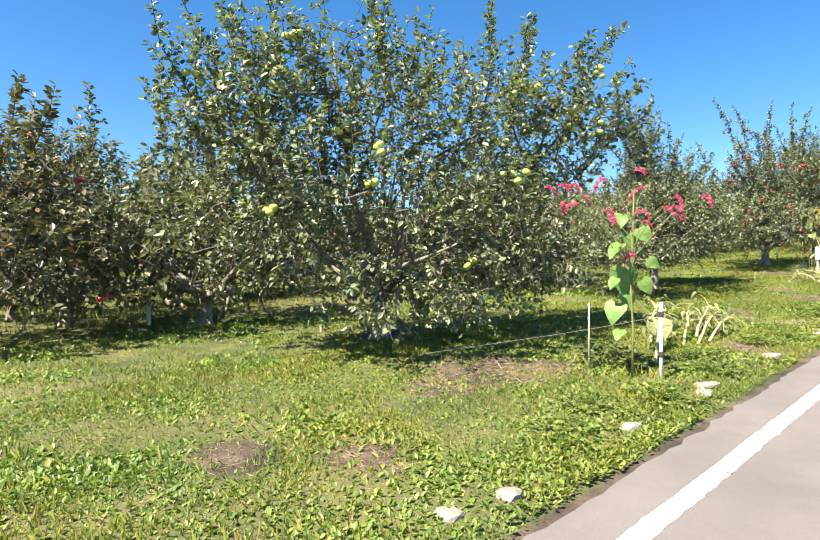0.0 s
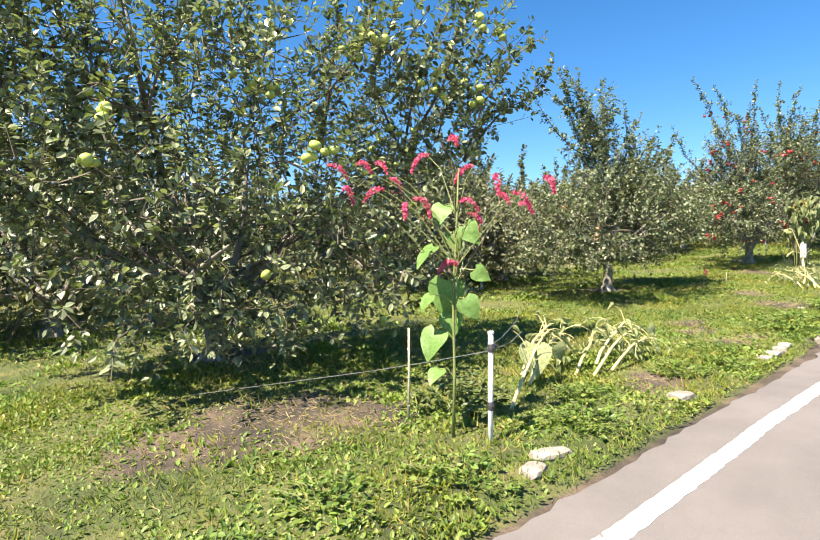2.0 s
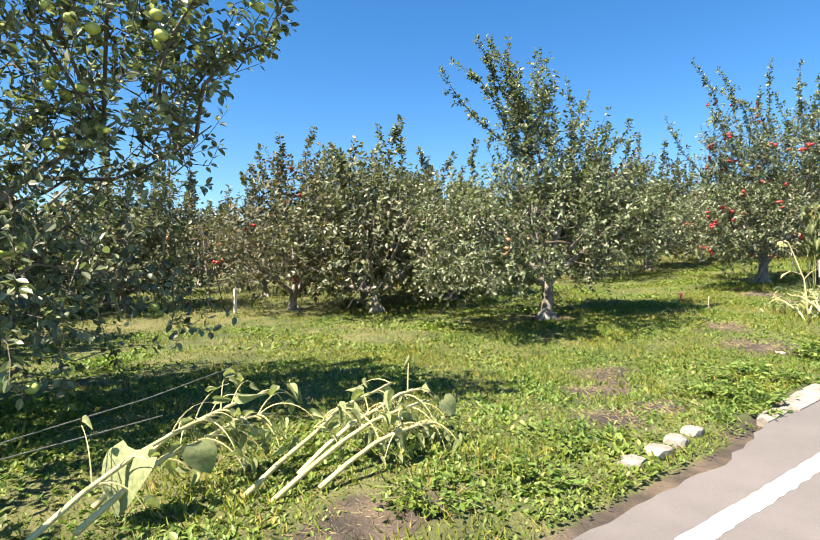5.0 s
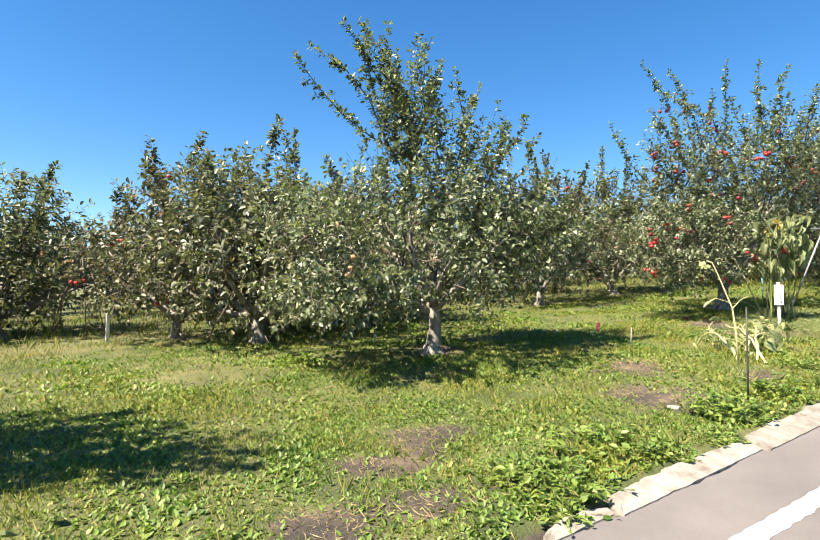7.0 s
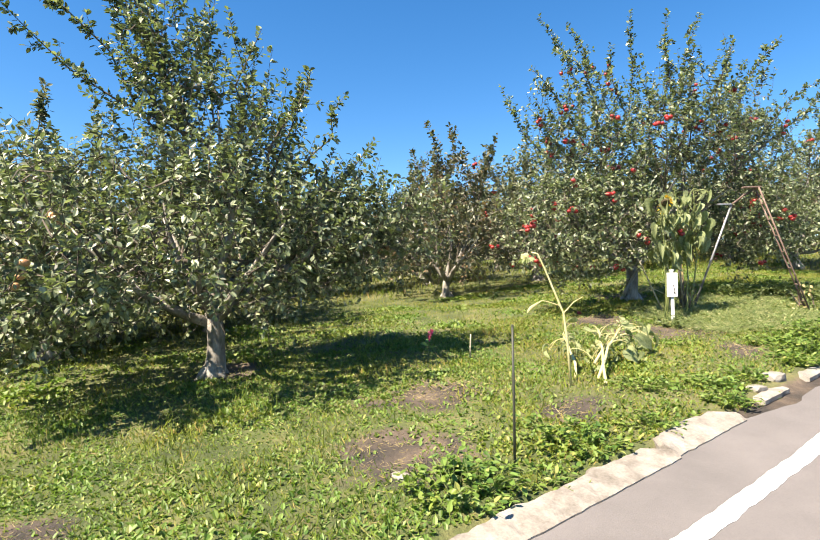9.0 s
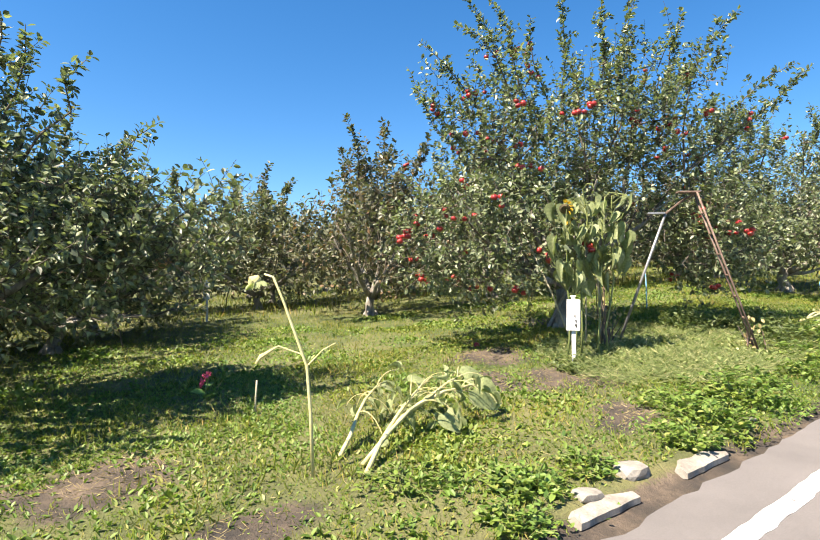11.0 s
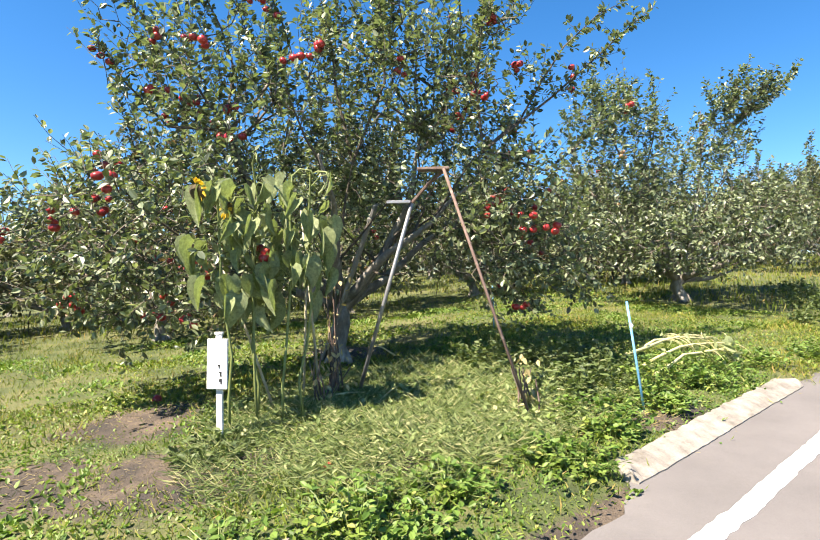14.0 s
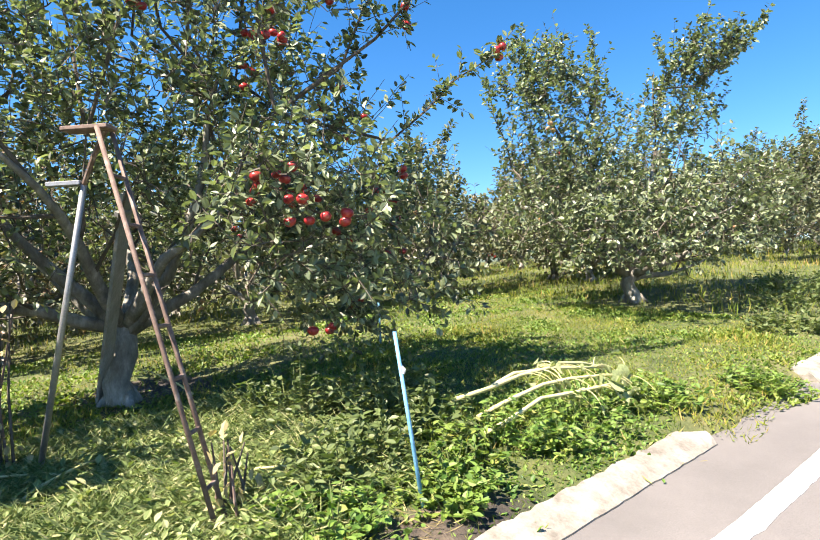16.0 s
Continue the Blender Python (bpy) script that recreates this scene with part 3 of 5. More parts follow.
# The tree with green apples beside the flowering plant.
apple_tree(-6.75, 5.4, 11, "spreading apple tree with green apples and glossy leaves", 0.75, 0.12,
           ring(7, 30, 2.7, 0.04, 10, 12, 1) + [(60, 60, 2.4, 0.1), (200, 55, 2.3, 0.1), (320, 62, 2.3, 0.1), (300, 70, 3.9, 0.0), (50, 48, 3.4, 0.02)],
           [(0.9, -0.2, 1.9, 2.2, 2.6, 1.25, 5), (1.4, 0.6, 1.2, 1.9, 2.2, 0.7, 2.4), (1.7, 1.9, 3.0, 1.1, 1.3, 1.0, 1.5), (0.3, -1.9, 2.4, 1.5, 1.4, 1.2, 2.0), (1.2, 0.2, 3.3, 1.6, 2.0, 0.9, 2.6), (0.4, -2.3, 3.1, 1.2, 1.2, 1.0, 2.2), (2.2, 2.1, 3.6, 1.0, 1.2, 0.8, 0.8), (0.9, -1.0, 3.9, 1.2, 1.6, 0.6, 1.0), (1.6, -0.5, 0.75, 1.0, 1.6, 0.35, 0.7)],
           1700, 17, 0.088, apple_leaf,
           [((1.3, -1.1, 3.0), (1.3, -1.3, 4.8)), ((0.4, -2.2, 2.8), (0.3, -2.6, 4.5)), ((0.9, -2.5, 2.6), (0.8, -3.1, 4.3)), ((2.2, 1.6, 3.3), (2.6, 2.3, 4.9)), ((2.6, 2.2, 2.8), (3.2, 2.9, 4.1)),
            ((1.9, 0.6, 3.2), (2.3, 0.9, 4.8)), ((0.0, -0.4, 3.2), (-0.1, -0.8, 4.5)), ((2.2, 2.5, 2.6), (2.8, 3.0, 3.6)), ((0.6, 0.4, 3.2), (0.7, 0.3, 4.9)), ((1.8, 2.4, 3.0), (2.3, 2.8, 4.4)), ((1.0, -1.6, 2.9), (0.9, -1.9, 4.4)), ((0.3, -2.6, 3.0), (0.2, -3.3, 4.6)), ((0.6, -2.9, 2.8), (0.6, -3.7, 4.0)), ((0.7, -2.0, 3.4), (0.6, -2.3, 5.0)), ((1.6, 1.4, 3.6), (1.8, 1.8, 5.2)),
            ((1.5, 0.9, 3.6), (1.5, 1.0, 5.3)), ((2.4, 1.9, 3.4), (3.0, 2.6, 5.0)), ((2.5, 2.6, 3.0), (3.2, 3.1, 3.8)), ((1.1, -0.6, 3.5), (1.2, -0.8, 5.1))],
           GREEN_FRUIT, 110, clear=((0.15, -0.1, 0.35, 0.55), (0.8, -0.7, 0.3, 0.5)))
# The tree with a tall leader.
apple_tree(-6.55, 15.1, 12, "apple tree with a tall leafy leader and pale forked trunk", 0.85, 0.115,
           [(200, 35, 1.9, 0.03), (250, 20, 2.0, 0.03), (290, 45, 1.6, 0.05), (60, 80, 2.6, 0.04), (80, 35, 1.9, 0.03), (20, 30, 1.8, 0.03), (140, 40, 1.7, 0.05), (330, 30, 1.8, 0.03)],
           [(0.1, -0.3, 1.7, 2.1, 2.6, 1.0, 6.5), (0.1, -1.7, 1.0, 1.4, 1.0, 0.5, 1.5), (0.1, 0.0, 2.9, 1.1, 1.1, 0.9, 1.8), (0.3, 1.2, 1.9, 1.3, 1.0, 0.8, 1.7), (0.7, 2.2, 1.9, 0.9, 0.9, 0.6, 1.1), (0.0, -0.5, 3.9, 0.5, 0.6, 0.9, 0.8)],
           1800, 17, 0.080, apple_leaf,
           [((0.0, -0.3, 3.0), (-0.45, -1.1, 5.4)), ((0.1, -0.2, 3.0), (-0.3, -0.8, 5.4)), ((-0.1, -0.6, 3.0), (-0.4, -2.1, 4.7)), ((-0.1, -0.5, 3.2), (-0.5, -2.3, 4.5)), ((0.0, -0.4, 3.4), (-0.3, -1.6, 5.2)), ((0.3, 0.2, 3.0), (0.4, 0.1, 4.6)), ((0.5, 0.2, 3.0), (0.7, 0.4, 4.3)),
            ((0.9, 0.4, 2.8), (1.4, 0.7, 3.7)), ((0.0, -0.5, 3.4), (-0.2, -1.3, 4.9)), ((0.5, 1.2, 2.3), (0.6, 2.1, 3.3)), ((0.6, 0.9, 2.6), (1.0, 1.4, 3.6)), ((0.1, 0.0, 3.2), (0.1, 0.0, 4.8)), ((0.5, 0.6, 2.6), (0.8, 0.9, 3.9)), ((0.0, -0.4, 3.6), (-0.4, -1.3, 5.3))],
           PINK_FRUIT, 16, clear=((0.1, 0.1, 0.4, 0.55), (0.7, -0.5, 0.4, 0.55), (1.4, -1.0, 0.35, 0.5)))
# The tree with red apples by the ladder.
apple_tree(-6.25, 24.2, 13, "broad apple tree laden with red apples, limbs bare at the fork", 0.8, 0.13,
           [(265, 12, 2.7, 0.03), (235, 38, 2.8, 0.05), (280, 55, 2.9, 0.03), (50, 55, 2.9, 0.04), (85, 30, 2.8, 0.03), (10, 40, 2.5, 0.04), (320, 45, 2.6, 0.05), (150, 40, 2.2, 0.05)],
           [(0.4, -2.2, 1.5, 1.6, 1.6, 1.0, 4.2), (0.6, 0.9, 2.5, 1.8, 1.9, 0.9, 3.4), (1.0, 0.3, 3.4, 1.6, 1.7, 0.8, 2.2), (0.3, -1.4, 2.9, 1.4, 1.5, 0.8, 1.8), (1.5, 1.9, 1.5, 1.2, 1.2, 0.8, 1.8), (-1.0, 0.3, 2.2, 1.4, 1.8, 0.9, 2.0), (0.2, -1.9, 3.7, 0.9, 1.2, 0.8, 0.7), (1.3, 0.6, 4.2, 1.3, 1.7, 0.7, 0.6), (2.3, 0.9, 1.6, 0.8, 0.9, 0.65, 1.1)],
           2000, 16, 0.084, apple_leaf,
           [((0.2, -1.9, 3.2), (0.0, -3.3, 4.5)), ((0.5, -1.2, 3.2), (0.3, -1.9, 4.9)), ((0.8, -0.5, 3.4), (0.6, -0.9, 5.1)), ((1.2, 0.4, 3.5), (1.3, 0.3, 5.2)), ((1.5, 1.0, 3.4), (2.0, 1.2, 5.0)), ((1.9, 1.6, 3.2), (3.0, 2.4, 4.6)),
            ((0.2, -2.3, 2.8), (-0.2, -3.0, 3.9)), ((1.4, -0.2, 3.4), (1.8, -0.5, 4.8)), ((0.6, 1.4, 3.2), (0.6, 1.9, 4.8)), ((1.8, 2.2, 2.6), (2.6, 3.3, 3.7)), ((0.3, -1.6, 3.6), (0.1, -2.6, 5.0)), ((0.6, -1.0, 3.8), (0.5, -1.4, 5.3)), ((1.0, 0.0, 4.0), (1.0, -0.3, 5.4)), ((1.6, 0.8, 4.0), (1.9, 0.8, 5.4)), ((1.3, 1.2, 3.8), (1.5, 1.6, 5.2)), ((2.2, 1.8, 3.4), (3.0, 2.9, 4.6)), ((-0.6, -1.0, 3.2), (-1.3, -1.4, 6.5)), ((-0.3, -0.8, 3.4), (-0.7, -1.1, 6.3)), ((0.2, -0.2, 3.6), (0.4, -0.5, 6.3)), ((0.7, 0.0, 3.6), (1.0, -0.1, 6.1)), ((1.0, 0.2, 3.6), (1.5, 0.2, 6.0)), ((1.9, 0.8, 3.4), (2.7, 1.0, 5.2)), ((-0.8, -1.4, 2.8), (-1.6, -2.4, 4.9))],
           RED_FRUIT, 190, ((-4.0, 24.85, 3.66), (-3.6, 25.05, 3.4), (-6.1, 21.25, 3.72), (-4.9, 22.9, 5.2), (-4.5, 25.3, 5.2)))
# The tree beyond the ladder.
apple_tree(-5.8, 32.6, 14, "apple tree with dense low crown and bare pale trunk", 0.55, 0.13,
           ring(6, 28, 2.2, 0.03, 20, 10, 4) + [(60, 68, 3.2, 0.02), (300, 70, 2.6, 0.04), (180, 60, 2.4, 0.05)],
           [(0, 0, 1.8, 2.5, 2.7, 1.1, 5), (0.7, -0.7, 1.15, 2.0, 2.2, 0.55, 2.6), (-0.5, -1.2, 3.2, 1.2, 1.1, 1.3, 2.0), (0.4, 0.9, 3.5, 0.9, 0.9, 0.9, 1.2), (1.0, 1.6, 1.9, 1.2, 1.4, 1.0, 1.6), (-0.7, -1.5, 4.2, 0.7, 0.8, 0.7, 1.0), (1.0, 1.1, 4.5, 0.7, 0.6, 0.5, 0.9)],
           1700, 15, 0.092, apple_leaf,
           [((-0.6, -1.4, 3.4), (-0.9, -1.9, 4.9)), ((-0.2, -0.6, 3.6), (-0.2, -0.7, 5.2)), ((0.5, 1.0, 3.6), (1.6, 1.4, 5.0)), ((0.4, 0.4, 3.5), (0.5, 0.3, 5.0)), ((-1.2, -1.8, 2.6), (-1.4, -2.2, 4.4)), ((-0.8, -1.2, 3.6), (-1.0, -1.6, 5.3)), ((0.9, 1.0, 4.0), (1.9, 1.8, 5.3)), ((0.7, 0.8, 4.0), (1.2, 1.0, 5.5))],
           PINK_FRUIT, 14)
# The rest of the orchard: six kinds of tree, then copies of them.
KINDS = [
    apple_tree(-12.2, 14.4, 21, "apple tree with greyish leaves in the second row", 0.45, 0.11, ring(6, 35, 1.9, 0.04, 0, 12, 5), [(0, 0, 1.65, 2.4, 2.4, 1.25, 5), (0, 0, 2.9, 1.3, 1.3, 0.9, 2)], 720, 11, 0.12, far_leaf,
               [((0.2, 0.2, 2.6), (0.2, 0.3, 4.9)), ((-0.5, -0.4, 2.6), (-0.7, -0.6, 4.4)), ((0.6, -0.5, 2.5), (1.0, -0.8, 4.2)), ((-0.6, 0.7, 2.4), (-1.0, 1.2, 4.0)), ((0.9, 0.8, 2.3), (1.4, 1.3, 3.7))], PINK_FRUIT, 6),
    apple_tree(-12.4, 12.5, 22, "apple tree with sparse upright shoots and red apples", 0.45, 0.1, ring(6, 42, 2.0, 0.05, 30, 12, 6), [(0, 0, 1.6, 2.3, 2.3, 1.2, 5), (0.2, 0, 2.9, 1.2, 1.2, 0.9, 1.6)], 660, 11, 0.118, red_leaf,
               [((0.2, 0.2, 3.0), (0.4, 0.3, 4.6)), ((-0.5, -0.4, 2.9), (-0.9, -0.6, 4.2)), ((0.6, -0.5, 2.8), (1.1, -0.9, 4.1)), ((-0.3, 0.6, 2.8), (-0.5, 1.0, 4.0))], RED_FRUIT, 22),
    apple_tree(-16.0, 21.8, 23, "low broad apple tree in the second row", 0.5, 0.11, ring(7, 26, 2.2, 0.04, 15, 12, 7), [(0, 0, 1.45, 2.5, 2.5, 1.1, 5), (0.3, -0.3, 2.5, 1.4, 1.4, 0.9, 2)], 680, 11, 0.12, far_leaf,
               [((0.4, 0.6, 2.4), (0.5, 0.9, 4.1)), ((-0.6, 0.2, 2.4), (-0.8, 0.2, 4.3)), ((0.2, -0.8, 2.2), (0.3, -1.2, 3.8)), ((1.0, -0.2, 2.1), (1.5, -0.3, 3.5))], PINK_FRUIT, 4),
    apple_tree(-17.8, 9.0, 24, "distant orchard apple tree with feathery shoots", 0.6, 0.1, ring(5, 40, 1.9, 0.05, 40, 12, 8), [(0, 0, 1.85, 2.3, 2.3, 1.35, 5)], 380, 10, 0.165, far_leaf,
               [((0.3, 0.3, 2.7), (0.4, 0.5, 4.4)), ((-0.5, -0.3, 2.7), (-0.7, -0.6, 4.1)), ((0.3, -0.7, 2.6), (0.5, -1.1, 3.8))]),
    apple_tree(-17.6, 13.8, 25, "distant russet-leaved apple tree", 0.6, 0.1, ring(5, 40, 1.9, 0.05, 60, 12, 9), [(0, 0, 1.85, 2.3, 2.3, 1.35, 5)], 340, 10, 0.165, red_leaf,
               [((0.2, 0.2, 2.8), (0.4, 0.3, 4.7)), ((-0.5, -0.4, 2.7), (-0.9, -0.6, 4.3)), ((0.6, -0.5, 2.6), (1.1, -0.9, 4.2))]),
]
spots = [(-11.4, 0.6, 1), (-13.6, 2.2, 0), (-11.0, 4.2, 2), (-10.9, 16.4, 2), (-11.2, 23.0, 1), (-11.6, 27.4, 0), (-11.6, 31.8, 2), (-11.0, 36.6, 1), (-10.8, 41.0, 0),
         (-7.0, -4.2, 0), (-5.7, 42.2, 0), (-5.5, 51.0, 1), (-11.0, 46.0, 2), (-11.0, 51.0, 1), (-15.2, 25.6, 0), (-16.2, 9.2, 2), (-16.0, 5.4, 0), (-16.6, 12.8, 1), (-10.1, 13.5, 2), (-13.2, 17.2, 2), (-9.2, 36.0, 2), (-8.4, 47.0, 2)]
rng = np.random.default_rng(77)
for row, x in enumerate((-17.6, -22.8, -28.4, -34.5, -41.0, -48.0)):
    step = 4.6 + 0.5 * row
    y = -9.0 + rng.uniform(0, 3) - row * 5
    while y < 58 + row * 9:
        spots.append((x + rng.normal(0, 0.5), y, 3 + int(rng.random() < 0.3)))
        y += step + rng.normal(0, 0.5)
for y in range(58, 150, 7):
    for x in (-6, -12, 9, 15):
        spots.append((x + rng.normal(0, 0.8), y + rng.normal(0, 1), 3 + int(rng.random() < 0.3)))
for x, y, k in spots:
    if math.hypot(x + 17.8, y - 9.0) < 1.5 or math.hypot(x + 17.6, y - 13.8) < 1.5:
        continue
    if -15.3 < x < -14 and -12 < y < 18.5:
        continue
    sc = rng.uniform(0.95, 1.15)
    ob = copy_thing(KINDS[k], pose(x, y, ground_z(x, y) - 0.02, 0, 0, rng.uniform(0, 360)))
    ob.scale = (sc, sc, sc * rng.uniform(0.92, 1.1))


# ---- distance ----
def build_hills():
    s, n = Shape(), 90
    for i in range(n + 1):
        a = radians(-20 + 220 * i / n)
        r = 420.0
        x, y = -math.sin(a) * r, math.cos(a) * r
        h = 24 + 7 * noise.noise((i * 0.13, 0.0, 3.0)) + 3 * noise.noise((i * 0.6, 0.0, 8.0))
        s.v += [(x, y, -10.0), (x * 1.02, y * 1.02, h + 3), (x * 1.25, y * 1.25, h + 10)]
        if i:
            for k in range(2):
                j = 3 * (i - 1) + k
                s.f.append((j, j + 3, j + 4, j + 1))
    m = mottled("distant_woods", [(0.3, (0.06, 0.09, 0.07)), (0.7, (0.11, 0.145, 0.115))], 0.05, 0.6, 0.95, 0.5, 1.0)
    tagged(part("backdrop", s, m, smooth=True), "low wooded hills far behind the orchard", "hills", kind="structure")


build_hills()


# ---- standing things ----
def put(name, x, y, label, category, group="", sink=0.0):
    return root(name, x, y, ground_z(x, y) - sink, label, category, group)


def leaf_part(name, mat, parent, pos, way, size, outline=LEAF, label="", up=(0, 0, 1), seed=0, spread=0.4):
    rng = np.random.default_rng(seed)
    pos, way = np.array(pos, float), np.array(way, float)
    size = np.full(len(pos), size, float) if np.isscalar(size) else np.array(size, float)
    normal = np.array(up, float) + rng.normal(0, spread, (len(pos), 3))
    return part(name, leaves_mesh(name, mat, pos, way, normal, size, outline), None, parent, label)


def sign(x, y, height, turn, board, label, lettered):
    ob = put("sign", x, y, label, "sign", "white orchard signs")
    ob.rotation_euler = (radians(0.6), radians(-0.8), radians(turn))
    w, h = board
    part("post", Shape().box(pose(0, 0.022, height / 2 - 0.1), 0.052, 0.024, height + 0.2, 0.003), white_paint, ob)
    b = part("board", Shape().box(pose(-0.004, -0.004, height - h / 2 - 0.035, 0, 1.2), w, 0.022, h, 0.003), white_paint, ob)
    part("cap", Shape().box(pose(0, 0.022, height + 0.008), 0.066, 0.036, 0.02, 0.003), white_paint, ob)
    if lettered:
        for k, (u, v, a, c) in enumerate([(0.012, 0.17, 0.020, 0.010), (0.014, 0.155, 0.008, 0.020), (0.026, 0.10, 0.012, 0.040), (0.022, 0.115, 0.022, 0.008), (0.024, 0.05, 0.024, 0.028), (0.03, 0.03, 0.012, 0.02)]):
            part("letter_stroke", Shape().box(pose(u, -0.0165, height - h - 0.035 + v + 0.02), a, 0.003, c), black_ink, b)
    return ob


sign(-4.1, 21.88, 0.90, 48, (0.17, 0.40), "white painted wooden sign board with faint black marks", True)
sign(-13.7, 19.7, 1.02, 60, (0.17, 0.42), "white painted sign on a post, seen far among the trees", False)
for x, y, h in ((-12.5, 15.1, 0.62), (-13.0, 11.2, 0.6), (-12.0, 3.4, 0.6)):
    ob = put("marker_post", x, y, "short white painted marker post in the grass", "post", "white marker posts")
    part("shaft", Shape().box(pose(0, 0, h / 2 - 0.05, 1, 1), 0.07, 0.07, h + 0.1, 0.006), white_paint, ob)
    part("top", Shape().box(pose(0, 0, h + 0.012), 0.085, 0.085, 0.025, 0.005), white_paint, ob)

# Fence post with taped wire beside the flowering plant.
fp = put("fence_post", -2.37, 5.83, "thin white plastic fence post with black taped wire", "fence post")
fp.rotation_euler = (0, radians(0.6), 0)
part("pole", Shape().tube([(0, 0, -0.15), (0, 0, 0.4), (0, 0, 0.83)], [0.021, 0.020, 0.020], 10), white_paint, fp, smooth=True)
part("cap", Shape().tube([(0, 0, 0.83), (0, 0, 0.845), (0, 0, 0.85)], [0.024, 0.024, 0.014], 10), white_paint, fp)
for z in (0.72, 0.28):
    part("tape", Shape().tube([(0, 0, z - 0.03), (0.003, 0, z), (0, 0, z + 0.03)], [0.025, 0.028, 0.025], 9), tape_mat, fp, "black tape wrap")
part("clip", Shape().box(pose(-0.04, 0.06, 0.71, 10, 5, 20), 0.05, 0.12, 0.04, 0.008), tape_mat, fp)
for pts in ([(0, 0, 0.74), (-0.5, 0.75, 0.69), (-1.0, 1.6, 0.74), (-1.5, 2.3, 0.8)], [(0, 0, 0.70), (-0.45, 0.8, 0.64), (-1.0, 1.7, 0.62)], [(0, 0, 0.7), (-0.45, -0.25, 0.58), (-0.95, -0.5, 0.46), (-1.7, -0.95, 0.30), (-2.4, -1.4, 0.15)]):
    part("wire", Shape().tube(pts, 0.0035, 4), wire_mat, fp)
st = put("garden_stake", -3.15, 5.68, "thin pale bamboo garden stake", "stake")
part("cane", Shape().tube([(0, 0, -0.1), (0.006, 0.005, 0.4), (0.012, 0.0, 0.78)], [0.012, 0.011, 0.010], 7), bamboo, st, smooth=True)
for z in (0.12, 0.36, 0.6):
    part("node_ring", Shape().tube([(0.004, 0.002, z - 0.006), (0.004, 0.002, z), (0.004, 0.002, z + 0.006)], [0.011, 0.0145, 0.011], 7), bamboo, st)

rod = put("plant_rod", -2.2, 15.93, "slim dark green steel garden rod", "stake")
part("rod_shaft", Shape().tube([(0, 0, -0.15), (0.004, 0, 0.5), (0.0, 0.004, 0.98)], [0.011, 0.010, 0.009], 7), dark_steel, rod, smooth=True)
part("tip", Shape().tube([(0, 0.004, 0.98), (0, 0.004, 0.995)], [0.012, 0.008], 7), dark_steel, rod)

bp = put("garden_pole", -2.4, 25.18, "pale blue plastic garden pole leaning in weeds", "stake")
part("pole", Shape().tube([(0.01, 0.01, -0.15), (-0.05, -0.05, 0.5), (-0.09, -0.10, 0.98)], [0.012, 0.012, 0.011], 8), blue_plastic, bp, smooth=True)
part("white_tie", Shape().tube([(-0.07, -0.07, 0.74), (-0.07, -0.06, 0.76), (-0.075, -0.075, 0.78)], [0.014, 0.017, 0.014], 8), white_paint, bp, "white tie")


# Flowering plant with pink tassels.
def tassel(s, rng, p, length, thick):
    """A drooping flower spike made of many small florets."""
    p = np.array(p, float)
    d = unit(np.array([rng.normal(0, 0.9), rng.normal(0, 0.9), 0.35]))
    for i in range(int(length / 0.009)):
        d = unit(d + np.array([0, 0, -0.10]) + rng.normal(0, 0.04, 3))
        p = p + d * 0.009
        taper = math.sin(math.pi * min(1, 0.12 + i * 0.009 / length)) * 0.7 + 0.3
        for k in range(5):
            o = unit(rng.normal(0, 1, 3)) * thick * taper
            a, b = unit(rng.normal(0, 1, 3)) * 0.012, unit(rng.normal(0, 1, 3)) * 0.012
            s.add([p + o - a, p + o + b, p + o + a, p + o - b], [(0, 1, 2, 3)])


